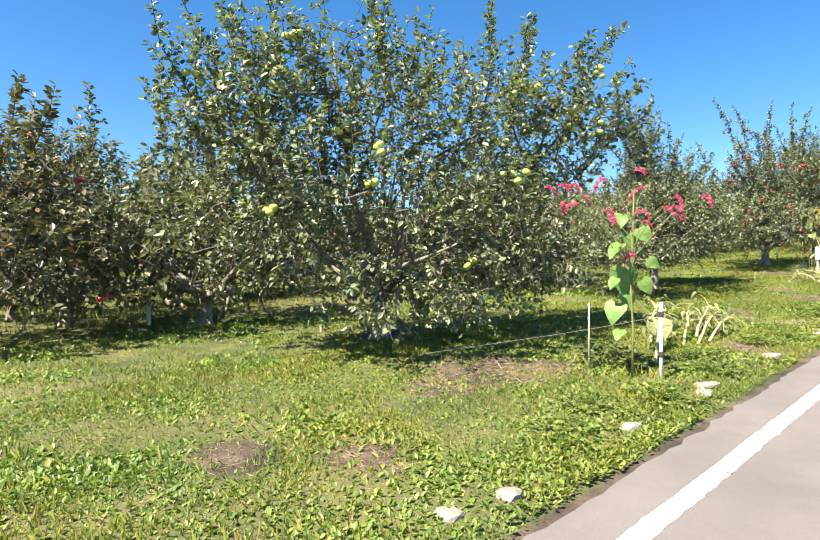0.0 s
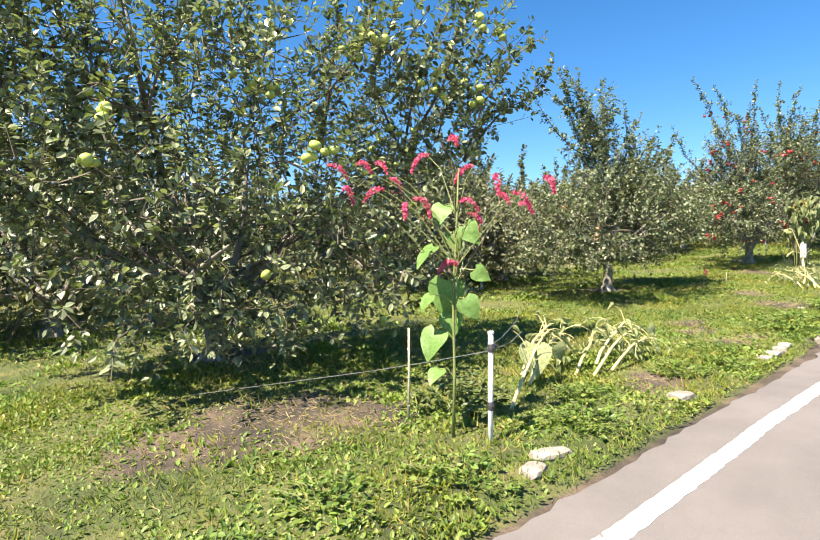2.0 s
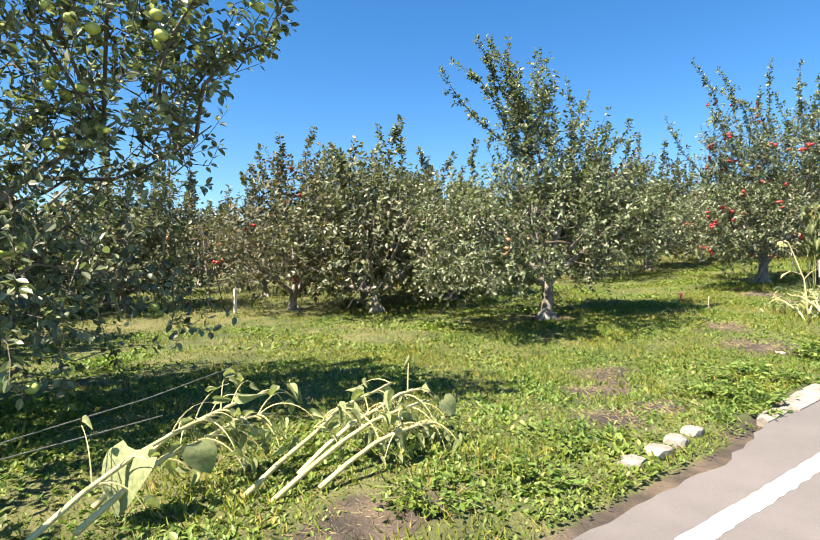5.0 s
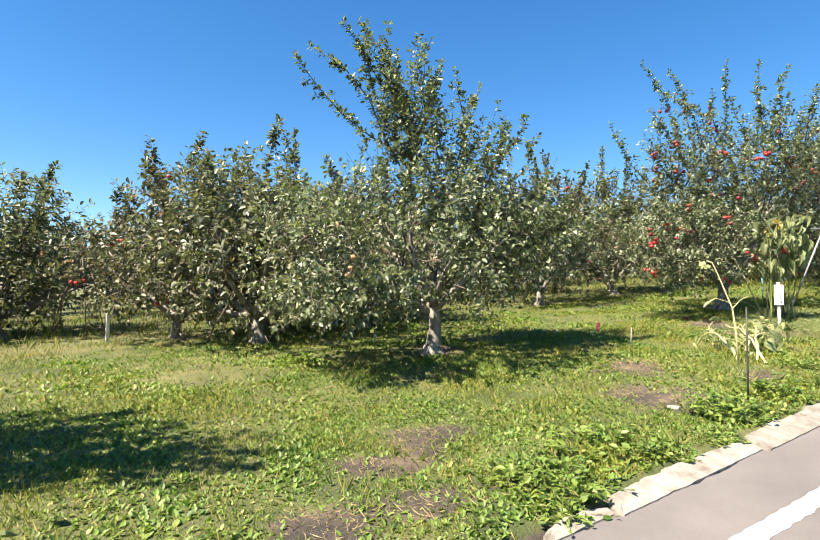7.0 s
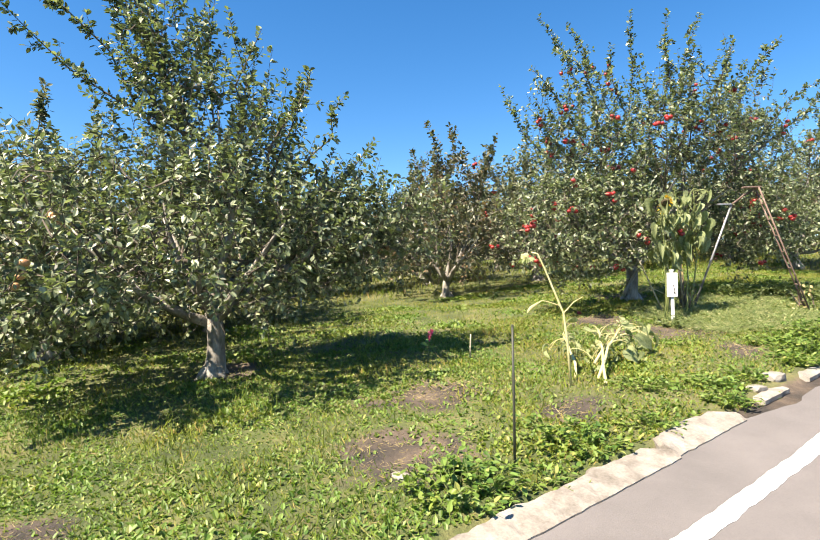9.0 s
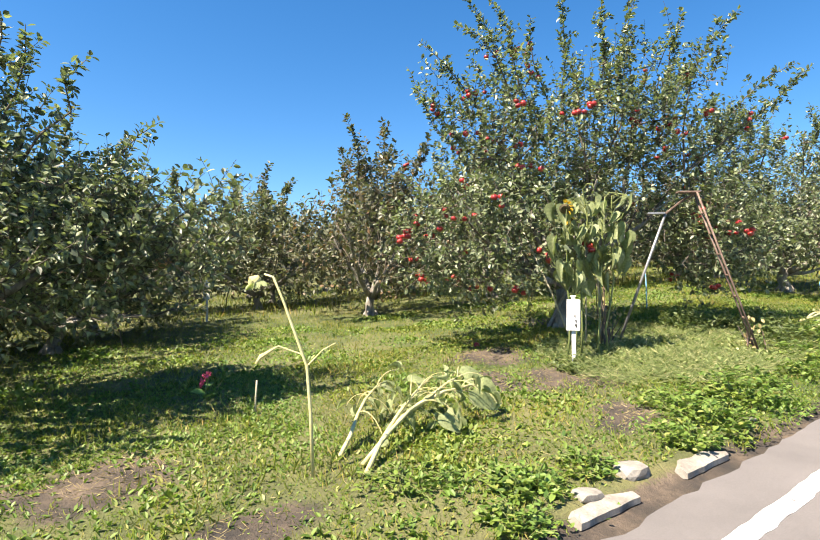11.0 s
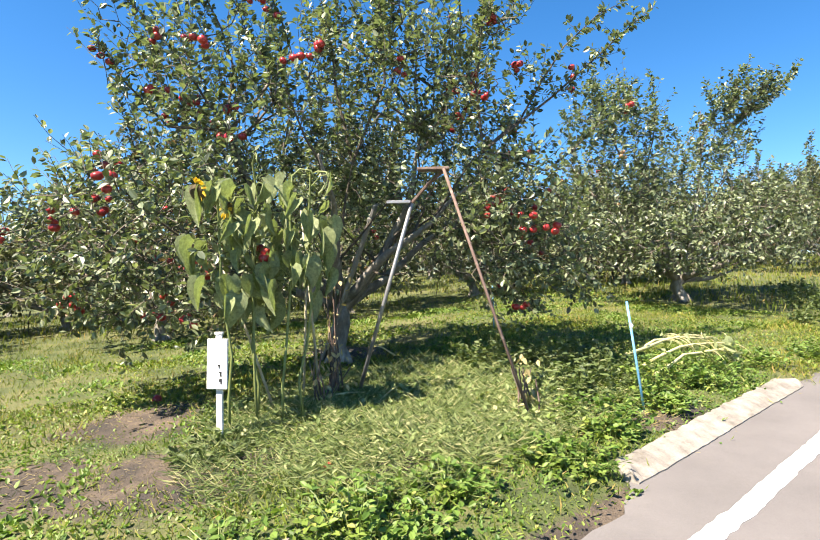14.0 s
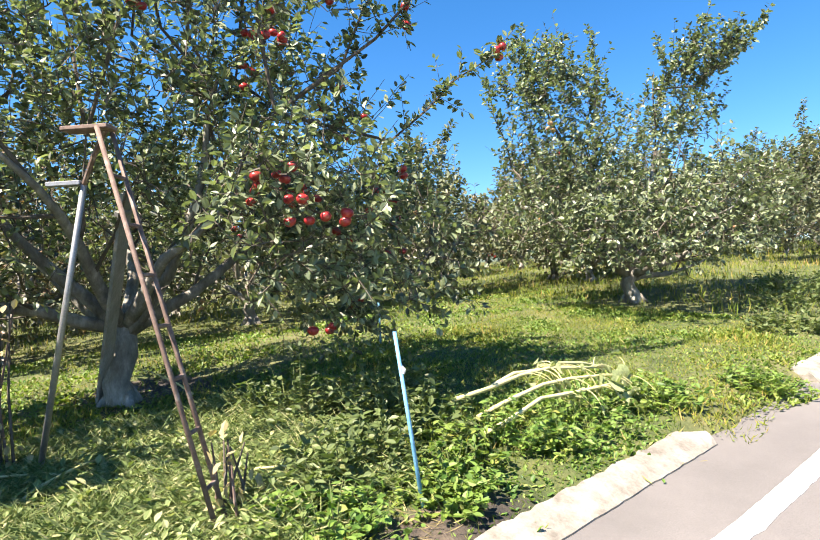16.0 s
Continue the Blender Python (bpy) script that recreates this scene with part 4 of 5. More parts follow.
def tassel_plant(x, y, seed):
    rng = np.random.default_rng(seed)
    ob = put("flowering_plant", x, y, "tall flowering plant with drooping pink tassels and broad leaves", "flower")
    right, fwd = np.array([0.63, 0.78, 0]), np.array([-0.78, 0.62, 0])
    s = Shape()
    stem = [(0, 0, -0.05), (0.02, 0.0, 0.5), (-0.02, 0.03, 1.1), (0.0, 0.05, 1.6), (0.02, 0.06, 2.1)]
    s.tube(stem, [0.013, 0.012, 0.011, 0.009, 0.005], 7)
    part("stem", s, green_stem, ob, smooth=True)
    spots = [(-0.95, 1.9), (-0.85, 2.2), (-0.68, 2.22), (-0.33, 1.85), (-0.42, 1.75), (-0.18, 2.3), (-0.05, 2.32), (0.07, 1.82), (0.14, 1.7), (0.30, 1.62), (0.40, 1.88), (0.55, 1.9), (0.66, 1.82), (0.74, 1.98),
             (-1.1, 2.15), (-0.6, 1.95), (0.05, 1.24), (0.28, 1.95), (0.2, 2.15), (-0.55, 2.05)]
    for u, h in spots:
        u, h = u * 0.87, 1.78 + (h - 1.85) * 0.86
        tip = right * u + fwd * rng.normal(0, 0.22) + np.array([0, 0, h + 0.08])
        f = np.array([0.0, 0.04, min(1.75, max(0.9, h - 0.35 - abs(u) * 0.35))])
        mid = f * 0.45 + tip * 0.55 + np.array([0, 0, 0.10])
        part("flower_stem", Shape().tube([f, mid, tip], [0.005, 0.0035, 0.0025], 5), green_stem, ob)
        t = Shape()
        tassel(t, rng, tip, rng.uniform(0.14, 0.25), 0.02)
        part("tassel", t, tassel_mat, ob, "drooping pink flower tassel")
    for u, h, size, dn in [(-0.05, 1.12, 0.44, -0.8), (-0.22, 0.72, 0.36, -0.5), (0.18, 0.98, 0.26, -0.4), (-0.3, 1.38, 0.30, -0.3), (-0.2, 0.42, 0.22, -0.2), (-0.1, 1.72, 0.26, -0.3), (0.22, 1.55, 0.26, -0.6), (0.35, 1.2, 0.2, -0.4), (0.0, 0.85, 0.28, -0.7), (0.05, 1.5, 0.24, -0.5), (-0.35, 1.0, 0.2, -0.5)]:
        u, size = u * 0.87, size * 0.7
        p = right * u * 0.55 + np.array([0, 0, h + 0.1]) + fwd * rng.normal(0, 0.08)
        base = np.array([0, 0.03, h + 0.02])
        part("leaf_stalk", Shape().tube([base, (base + p) / 2 + [0, 0, 0.05], p], 0.004, 4), green_stem, ob)
        way = right * (u * 1.6) - fwd * rng.uniform(0.1, 0.4) + np.array([0, 0, dn])
        leaf_part("leaf", big_leaf, ob, [p], [way], size, HEART, "broad pale green leaf", (0.3, -0.7, 0.7), seed + int(h * 100), 0.25)


tassel_plant(-2.63, 5.69, 5)

# Small red cockscomb in the shade.
cc = put("small_flower", -5.3, 17.6, "small red plumed flower in shaded grass", "flower")
part("stem", Shape().tube([(0, 0, -0.03), (0.02, 0, 0.18), (0.06, 0.03, 0.38)], [0.008, 0.007, 0.004], 5), green_stem, cc)
t = Shape()
tassel(t, np.random.default_rng(3), (0.06, 0.03, 0.36), 0.2, 0.03)
part("plume", t, tassel_mat, cc, "red flower plume")
leaf_part("leaf", big_leaf, cc, [(0, 0, 0.1), (0.02, 0, 0.2), (0.02, 0, 0.15)], [(0.6, 0.3, 0.3), (-0.5, 0.4, 0.2), (0.1, -0.7, 0.2)], 0.16, LEAF)


# Cut sunflower stalks wilting on the ground.
def wilted_pile(x, y, seed, stalks, ribs, leaves, label):
    """stalks: foot and tip, from the pile's place, height above the ground; ribs: how many arched leaf stalks."""
    rng = np.random.default_rng(seed)
    ob = put("cut_sunflowers", x, y, label, "garden waste", "cut plants")
    z0 = ground_z(x, y)
    lift = lambda p: np.array([p[0], p[1], ground_z(x + p[0], y + p[1]) - z0 + p[2]])
    P, D, S = [], [], []
    for a, b in stalks:
        a, b = lift(a), lift(b)
        pts = [a + (b - a) * f + np.array([0, 0, 0.10 * math.sin(math.pi * f)]) + rng.normal(0, 0.012, 3) for f in np.linspace(0, 1, 6)]
        part("stalk", Shape().tube(pts, np.linspace(0.019, 0.010, 6).tolist(), 7), wilt_stem, ob, smooth=True)
        for k in range(ribs):
            f = rng.uniform(0.4, 1.0)
            p = a + (b - a) * f + np.array([0, 0, 0.10 * math.sin(math.pi * f)])
            d = unit(unit(b - a) * rng.uniform(0.2, 1.0) + rng.normal(0, 0.6, 3) * [1, 1, 0.4] + [0, 0, 0.25])
            n, step, line = 7, rng.uniform(0.03, 0.065), [p]
            for i in range(n):
                d = unit(d + np.array([0, 0, -0.26]))
                p = p + d * step
                floor = ground_z(x + p[0], y + p[1]) - z0 + 0.015
                p[2] = max(p[2], floor)
                line.append(p.copy())
            part("leaf_rib", Shape().tube(line, np.linspace(0.0055, 0.002, n + 1).tolist(), 4), wilt_stem, ob)
            for i in (-1, 4) if rng.random() < 0.4 else (-1,):
                P.append(line[i] + [0, 0, 0.02])
                D.append(unit(line[i] - line[i - 2] + rng.normal(0, 0.5, 3) + [0, 0, -0.3]))
                S.append(rng.uniform(0.07, 0.17))
    for (u, v, h), way, size in leaves:
        leaf_part("leaf", wilt_leaf, ob, [lift((u, v, h))], [way], size, HEART, "limp pale wilted leaf", (0.6, -0.6, 0.6), seed, 0.3)
    for k in range(len(P)):
        leaf_part("shrivelled_leaf", wilt_leaf, ob, [P[k]], [D[k]], S[k] * 0.85, FOLDED, "", (0.2, -0.3, 1), seed * 99 + k, 0.8)


wilted_pile(-3.1, 7.3, 31, [((0.36, -0.75, 0.0), (-0.1, 0.5, 0.5)), ((0.05, -0.2, 0.15), (-0.35, 0.95, 0.5)), ((0.2, -0.3, 0.1), (-0.2, 0.9, 0.4))], 14,
            [((0.06, 0.02, 0.42), (0.35, -0.45, -0.8), 0.34), ((0.1, 0.35, 0.38), (0.2, 0.3, -0.9), 0.2)], "cut yellowing sunflower stalks leaning with a limp leaf")
wilted_pile(-3.0, 8.65, 32, [((0.05, -0.75, 0.02), (-0.35, 0.65, 0.42)), ((0.2, -0.6, 0.0), (0.05, 0.7, 0.34)), ((0.1, -0.4, 0.05), (-0.1, 0.75, 0.4)), ((0.25, -0.3, 0.03), (0.2, 0.7, 0.24))], 14,
            [((0.15, 0.8, 0.36), (0.3, 0.4, -0.5), 0.16)], "heap of cut pale yellow sunflower stalks wilting on grass")
wilted_pile(-3.5, 18.85, 33, [((0.62, -0.75, 0.0), (-0.35, 0.55, 0.34)), ((0.5, -0.7, 0.02), (-0.15, 0.8, 0.36)), ((0.3, -0.8, 0.0), (-0.6, 0.1, 0.3)), ((0.15, -0.3, 0.05), (0.1, 0.7, 0.32))], 15,
            [((0.12, 0.72, 0.30), (0.4, 0.45, -0.5), 0.30), ((-0.1, 0.75, 0.36), (0.2, 0.6, 0.1), 0.22), ((-0.3, 0.3, 0.34), (-0.2, 0.6, 0.2), 0.2), ((0.25, 0.25, 0.18), (0.5, 0.2, -0.5), 0.2)], "heap of cut sunflower plants with limp leaves on grass")
wilted_pile(-2.85, 26.9, 34, [((-0.25, -0.9, 0.22), (0.0, 0.6, 0.26)), ((-0.1, -0.8, 0.16), (0.2, 0.7, 0.2)), ((0.1, -1.0, 0.1), (0.25, 0.5, 0.18)), ((-0.3, -0.5, 0.24), (-0.1, 0.7, 0.24))], 12,
            [((0.2, 0.5, 0.3), (0.4, 0.3, -0.6), 0.18)], "bundle of dry cut stalks lying on weeds")

# Dead sunflower still standing.
ds = put("dead_sunflower", -3.1, 17.8, "bare dead sunflower stalk with a drooping dry head", "flower")
head = np.array([-0.27, -0.30, 1.42])
part("stalk", Shape().tube([(0, 0, -0.05), (-0.02, -0.02, 0.45), (-0.05, -0.04, 0.78), (-0.17, -0.18, 1.25), (-0.22, -0.24, 1.42), (-0.26, -0.29, 1.44)], [0.014, 0.013, 0.012, 0.010, 0.009, 0.008], 7), wilt_stem, ds, smooth=True)
part("side_stalk", Shape().tube([(-0.05, -0.04, 0.78), (0.02, 0.05, 0.9), (0.08, 0.12, 0.95)], [0.007, 0.005, 0.004], 5), wilt_stem, ds)
part("side_bud", Shape().tube([(-0.07, -0.06, 0.86), (-0.2, -0.2, 0.92), (-0.28, -0.3, 0.84), (-0.3, -0.33, 0.79)], [0.006, 0.005, 0.018, 0.007], 6), wilt_stem, ds)
part("seed_disc", Shape().tube([head + [-0.01, -0.02, 0.0], head + [-0.03, -0.05, -0.03], head + [-0.04, -0.06, -0.06]], [0.02, 0.05, 0.035], 12), wilt_stem, ds)
rg = np.random.default_rng(4)
for k in range(16):
    a = rg.uniform(0, 6.28)
    way = np.array([math.cos(a), math.sin(a), -0.6 + 0.3 * math.sin(a)])
    leaf_part("dry_petal", wilt_leaf, ds, [head + np.array([-0.02, -0.04, -0.02]) + way * 0.03], [way], 0.08, LEAF, "", (0, 0, 1), k)


def sunflower(x, y, seed, height, lean, droop, heads=True, label="tall wilting sunflower with hanging green leaves"):
    rng = np.random.default_rng(seed)
    ob = put("sunflower", x, y, label, "flower", "sunflowers by the sign")
    top = np.array([lean[0], lean[1], height])
    pts = [top * f + rng.normal(0, 0.025, 3) + np.array([0, 0, -0.05 if f == 0 else 0]) for f in np.linspace(0, 1, 7)]
    bend = unit(np.array([droop[0], droop[1], 0.2]))
    pts += [top + bend * 0.08 + [0, 0, 0.04], top + bend * 0.18, top + bend * 0.22 + [0, 0, -0.09]]
    part("stalk", Shape().tube(pts, [0.013, 0.013, 0.012, 0.012, 0.011, 0.010, 0.009, 0.008, 0.008, 0.007], 7), green_stem, ob, smooth=True)
    end = pts[-1]
    if heads:
        part("seed_disc", Shape().tube([end, end + bend * 0.03 + [0, 0, -0.02], end + bend * 0.045 + [0, 0, -0.035]], [0.03, 0.07, 0.05], 12), seed_head, ob)
        a = rng.uniform(0, 6.28, 22)
        side = unit(np.cross(bend, [0, 0, 1]))
        way = np.cos(a)[:, None] * side + np.sin(a)[:, None] * np.array([0, 0, 1]) + bend * 0.3 + [0, 0, -0.25]
        for k in range(14):
            leaf_part("petal", petal_mat, ob, [end + bend * 0.03 + way[k] * 0.06], [way[k] + np.array([0, 0, -0.4])], 0.06, LEAF, "", (0, 0, 1), k)
    for k in range(19):
        f = rng.uniform(0.45, 1.0)
        p = top * f
        az = k * 2.4 + rng.uniform(0, 0.6)
        out = np.array([math.cos(az), math.sin(az), 0])
        q = p + out * rng.uniform(0.12, 0.22) + [0, 0, rng.uniform(-0.02, 0.08)]
        part("leaf_stalk", Shape().tube([p, (p + q) / 2 + [0, 0, 0.04], q], 0.005, 4), green_stem, ob)
        leaf_part("leaf", sun_leaf, ob, [q], [out * rng.uniform(0.0, 0.5) + rng.normal(0, 0.25, 3) + np.array([0, 0, -1.0])], rng.uniform(0.15, 0.31), HEART * [0.7, 1, 1.3] if k % 4 == 0 else FOLDED, "", out + [0, 0, 0.3], seed * 50 + k, 0.35)
    return ob


for i, (x, y, h, lx, ly, dx, dy) in enumerate([(-4.15, 22.3, 2.05, 0.1, -0.2, 0.6, -0.8), (-4.1, 22.5, 2.3, 0.1, -0.1, 0.8, -0.2), (-4.0, 22.7, 2.2, 0.1, 0.0, 0.5, 0.6), (-3.95, 22.85, 2.2, 0.05, 0.05, 0.9, 0.3), (-4.3, 22.55, 1.95, 0.15, -0.1, 0.2, -0.9)]):
    sunflower(x - 0.18, y - 0.22, 40 + i, h, (lx, ly), (dx, dy), i in (0, 4))


# Orchard ladder: two rails with rungs on one side, one prop leg on the other.
def orchard_ladder(x, y, feet, top, prop_foot, prop_top, mat, leg_mat, label, rungs=7):
    ob = put("orchard_ladder", x, y, label, "ladder", "ladders")
    z0 = ground_z(x, y)
    tops = (np.array(top) + [-0.04, 0.04, 0], np.array(top) + [0.05, -0.05, 0])
    lows = [np.array([f[0], f[1], ground_z(x + f[0], y + f[1]) - z0 - 0.05]) for f in feet]
    for lo, hi in zip(lows, tops):
        part("rail", Shape().tube([lo, (lo + hi) / 2, hi], 0.014, 8), mat, ob, smooth=True)
    for k in range(rungs):
        f = (k + 1) / (rungs + 1)
        part("rung", Shape().tube([lows[0] + (tops[0] - lows[0]) * f, lows[1] + (tops[1] - lows[1]) * f], 0.013, 6), mat, ob)
    part("top_plate", Shape().box(Matrix.Translation(Vector(top) + Vector((-0.06, -0.08, 0.01))) @ pose(0, 0, 0, 0, 0, 48), 0.30, 0.10, 0.025, 0.004), mat, ob)
    pf = np.array([prop_foot[0], prop_foot[1], ground_z(x + prop_foot[0], y + prop_foot[1]) - z0 - 0.05])
    pt = np.array(prop_top)
    part("prop_leg", Shape().tube([pf, pf * 0.5 + pt * 0.5, pt], [0.021, 0.02, 0.019], 8), leg_mat, ob, "grey metal prop leg", smooth=True)
    part("hinge_plate", Shape().box(Matrix.Translation(Vector(pt) + Vector((-0.08, -0.1, 0.01))) @ pose(0, 0, 0, 0, 0, 48), 0.24, 0.05, 0.03, 0.004), leg_mat, ob)
    part("hinge_arm", Shape().tube([pt, (pt + np.array(top)) / 2 + [0, 0, 0.02], np.array(top)], 0.016, 6), mat, ob)
    return ob


orchard_ladder(-3.3, 24.0, ((0.36, 0.27), (0.44, 0.20)), (-0.2, -0.25, 2.26), (-1.26, -0.57), (-0.6, -0.33, 2.0), rust, aluminium, "rusty steel tripod orchard ladder standing in cut grass")
orchard_ladder(-14.4, 10.8, ((0.3, 0.5), (0.5, 0.1)), (0, 0, 2.2), (-0.7, -0.6), (-0.1, -0.1, 1.9), rust, rust, "dark steel orchard ladder standing by distant trees")
orchard_ladder(-14.6, 8.2, ((0.3, 0.75), (0.6, 0.2)), (0, 0, 1.9), (-0.5, -0.6), (-0.1, -0.1, 1.7), aluminium, aluminium, "pale aluminium orchard ladder standing on grass")

# Board and poles about the tree with the ladder.
bd = put("prop_board", -6.4, 24.0, "grey weathered board propped against an apple limb", "board")
aim = Vector((1.2, 0.1, 2.0))
lie = aim.to_track_quat("Z", "Y").to_matrix().to_4x4()
part("plank", Shape().box(Matrix.Translation(aim * 0.5) @ lie @ pose(0, 0, 0, 0, 0, 40), 0.15, 0.035, aim.length, 0.005), weathered, bd)
part("cross_strip", Shape().box(Matrix.Translation(aim * 0.92) @ lie @ pose(0, 0, 0, 0, 0, 40), 0.22, 0.045, 0.05, 0.004), weathered, bd)
for x, y, tip in ((-4.6, 22.6, (-0.6, -0.5, 1.75)), (-4.5, 23.0, (0.05, -0.25, 1.9)), (-4.7, 22.9, (-0.1, 0.1, 2.1))):
    ob = put("bamboo_pole", x, y, "slender pale bamboo pole leaning among sunflowers", "pole", "bamboo poles")
    part("cane", Shape().tube([(0, 0, -0.1), np.array(tip) * 0.5, tip], [0.014, 0.013, 0.010], 7), bamboo, ob, smooth=True)
    part("node_ring", Shape().tube([np.array(tip) * 0.49, np.array(tip) * 0.5, np.array(tip) * 0.51], [0.013, 0.017, 0.013], 7), bamboo, ob)


# A far pole, a short stake and loose dry stalks.
fpole = put("garden_pole", -6.65, 27.58, "thin pale blue garden pole under an apple tree", "stake")
part("pole", Shape().tube([(0, 0, -0.1), (-0.01, 0, 0.4), (-0.02, -0.01, 0.78)], [0.014, 0.014, 0.012], 7), blue_plastic, fpole, smooth=True)
part("cap", Shape().tube([(-0.02, -0.01, 0.78), (-0.02, -0.01, 0.80)], [0.016, 0.011], 7), white_paint, fpole, "white cap")
ss = put("garden_stake", -4.85, 17.97, "short weathered bamboo stake in shaded grass", "stake")
part("cane", Shape().tube([(0, 0, -0.08), (0.004, 0, 0.16), (0.01, 0.006, 0.32)], [0.011, 0.010, 0.009], 7), bamboo, ss, smooth=True)
part("node_ring", Shape().tube([(0.004, 0, 0.15), (0.004, 0, 0.156), (0.004, 0, 0.162)], [0.010, 0.0135, 0.010], 7), bamboo, ss)
for x, y, dx, dy, rise in ((-5.73, 24.75, -0.47, -0.44, 0.24), (-3.46, 24.46, 0.46, 0.47, 0.0), (-4.5, 22.75, 0.2, 0.62, 0.03), (-4.0, 23.3, -0.3, 0.5, 0.02)):
    ob = put("dry_stalk", x, y, "loose pale dry stalk lying on cut grass", "stalk", "loose stalks")
    end = np.array([dx, dy, ground_z(x + dx, y + dy) - ground_z(x, y) + 0.09 + rise])
    mid = np.array([dx * 0.5, dy * 0.5, (end[2] + 0.07) / 2 + 0.03])
    part("stalk", Shape().tube([(0, 0, 0.06), mid * 0.5 + [0, 0, 0.045], mid, (mid + end) / 2 + [0.01, 0, 0.01], end], [0.011, 0.010, 0.009, 0.008, 0.005], 6), wilt_stem, ob, smooth=True)
    part("side_shoot", Shape().tube([mid, mid + [dx * 0.12 - dy * 0.1, dy * 0.12 + dx * 0.1, -0.03]], [0.005, 0.003], 5), wilt_stem, ob)


def dead_stems(x, y, seed, height, count, label):
    rng = np.random.default_rng(seed)
    ob = put("dead_plant", x, y, label, "dead plant", "dead plants")
    for k in range(count):
        foot = np.array([rng.normal(0, 0.05), rng.normal(0, 0.05), -0.04])
        tip = foot + [rng.normal(0, 0.10), rng.normal(0, 0.10), height * rng.uniform(0.6, 1.0)]
        part("stem", Shape().tube([foot, foot * 0.5 + tip * 0.5 + rng.normal(0, 0.02, 3), tip], [0.011, 0.009, 0.005], 5), rust if k % 3 == 0 else twig_mat, ob)
    p = rng.normal(0, 0.09, (30, 3)) * [1, 1, 0] + np.stack([np.zeros(30), np.zeros(30), rng.uniform(0.1, height, 30)], 1)
    for k in range(30):
        leaf_part("dry_leaf", straw, ob, p[k:k + 1], rng.normal(0, 0.5, (1, 3)) + [0, 0, -0.8], 0.075, LEAF, "", (0, 0, 1), seed * 40 + k)


dead_stems(-4.6, 23.2, 51, 1.35, 9, "clump of brown dead plant stems")
dead_stems(-3.02, 24.3, 52, 0.55, 8, "brown dead stems tangled round the ladder foot")
dead_stems(-4.4, 23.0, 53, 0.7, 7, "dry brown stems at the foot of sunflowers")


# Leafy weeds along the verge.
def weed_clump(x, y, seed, r, h, mat, label, leaf, stems=26, group="verge weeds"):
    rng = np.random.default_rng(seed)
    ob = put("weed_clump", x, y, label, "weed", group)
    z0 = ground_z(x, y)
    P, D, S, w = [], [], [], Shape()
    for k in range(stems):
        a, q = rng.uniform(0, 6.28), r * math.sqrt(rng.uniform(0, 1))
        foot = np.array([math.cos(a) * q * 0.7, math.sin(a) * q * 0.7, 0.0])
        foot[2] = ground_z(x + foot[0], y + foot[1]) - z0 - 0.02
        tip = foot + [math.cos(a) * q * 0.6 + rng.normal(0, 0.05), math.sin(a) * q * 0.6 + rng.normal(0, 0.05), h * rng.uniform(0.45, 1.0) * (1.1 - 0.5 * q / r)]
        w.tube([foot, (foot + tip) / 2 + [0, 0, 0.03], tip], [0.004, 0.003, 0.002], 3, False)
        m = int(9 * (h / 0.3) ** 0.6)
        f = rng.uniform(0.2, 1.0, m)[:, None]
        P.append(foot + (tip - foot) * f)
        D.append(rng.normal(0, 1, (m, 3)) * [1, 1, 0.35] + [0, 0, 0.1])
        S.append(leaf * rng.uniform(0.6, 1.25, m))
    tagged(part("stem_tangle", w, green_stem, ob), "many thin green weed stems", kind="stuff")
    P, D, S = np.concatenate(P), np.concatenate(D), np.concatenate(S)
    part("foliage", leaves_mesh("foliage", mat, P, D, np.array([0, 0, 1.0]) + rng.normal(0, 0.35, (len(P), 3)), S), None, ob)


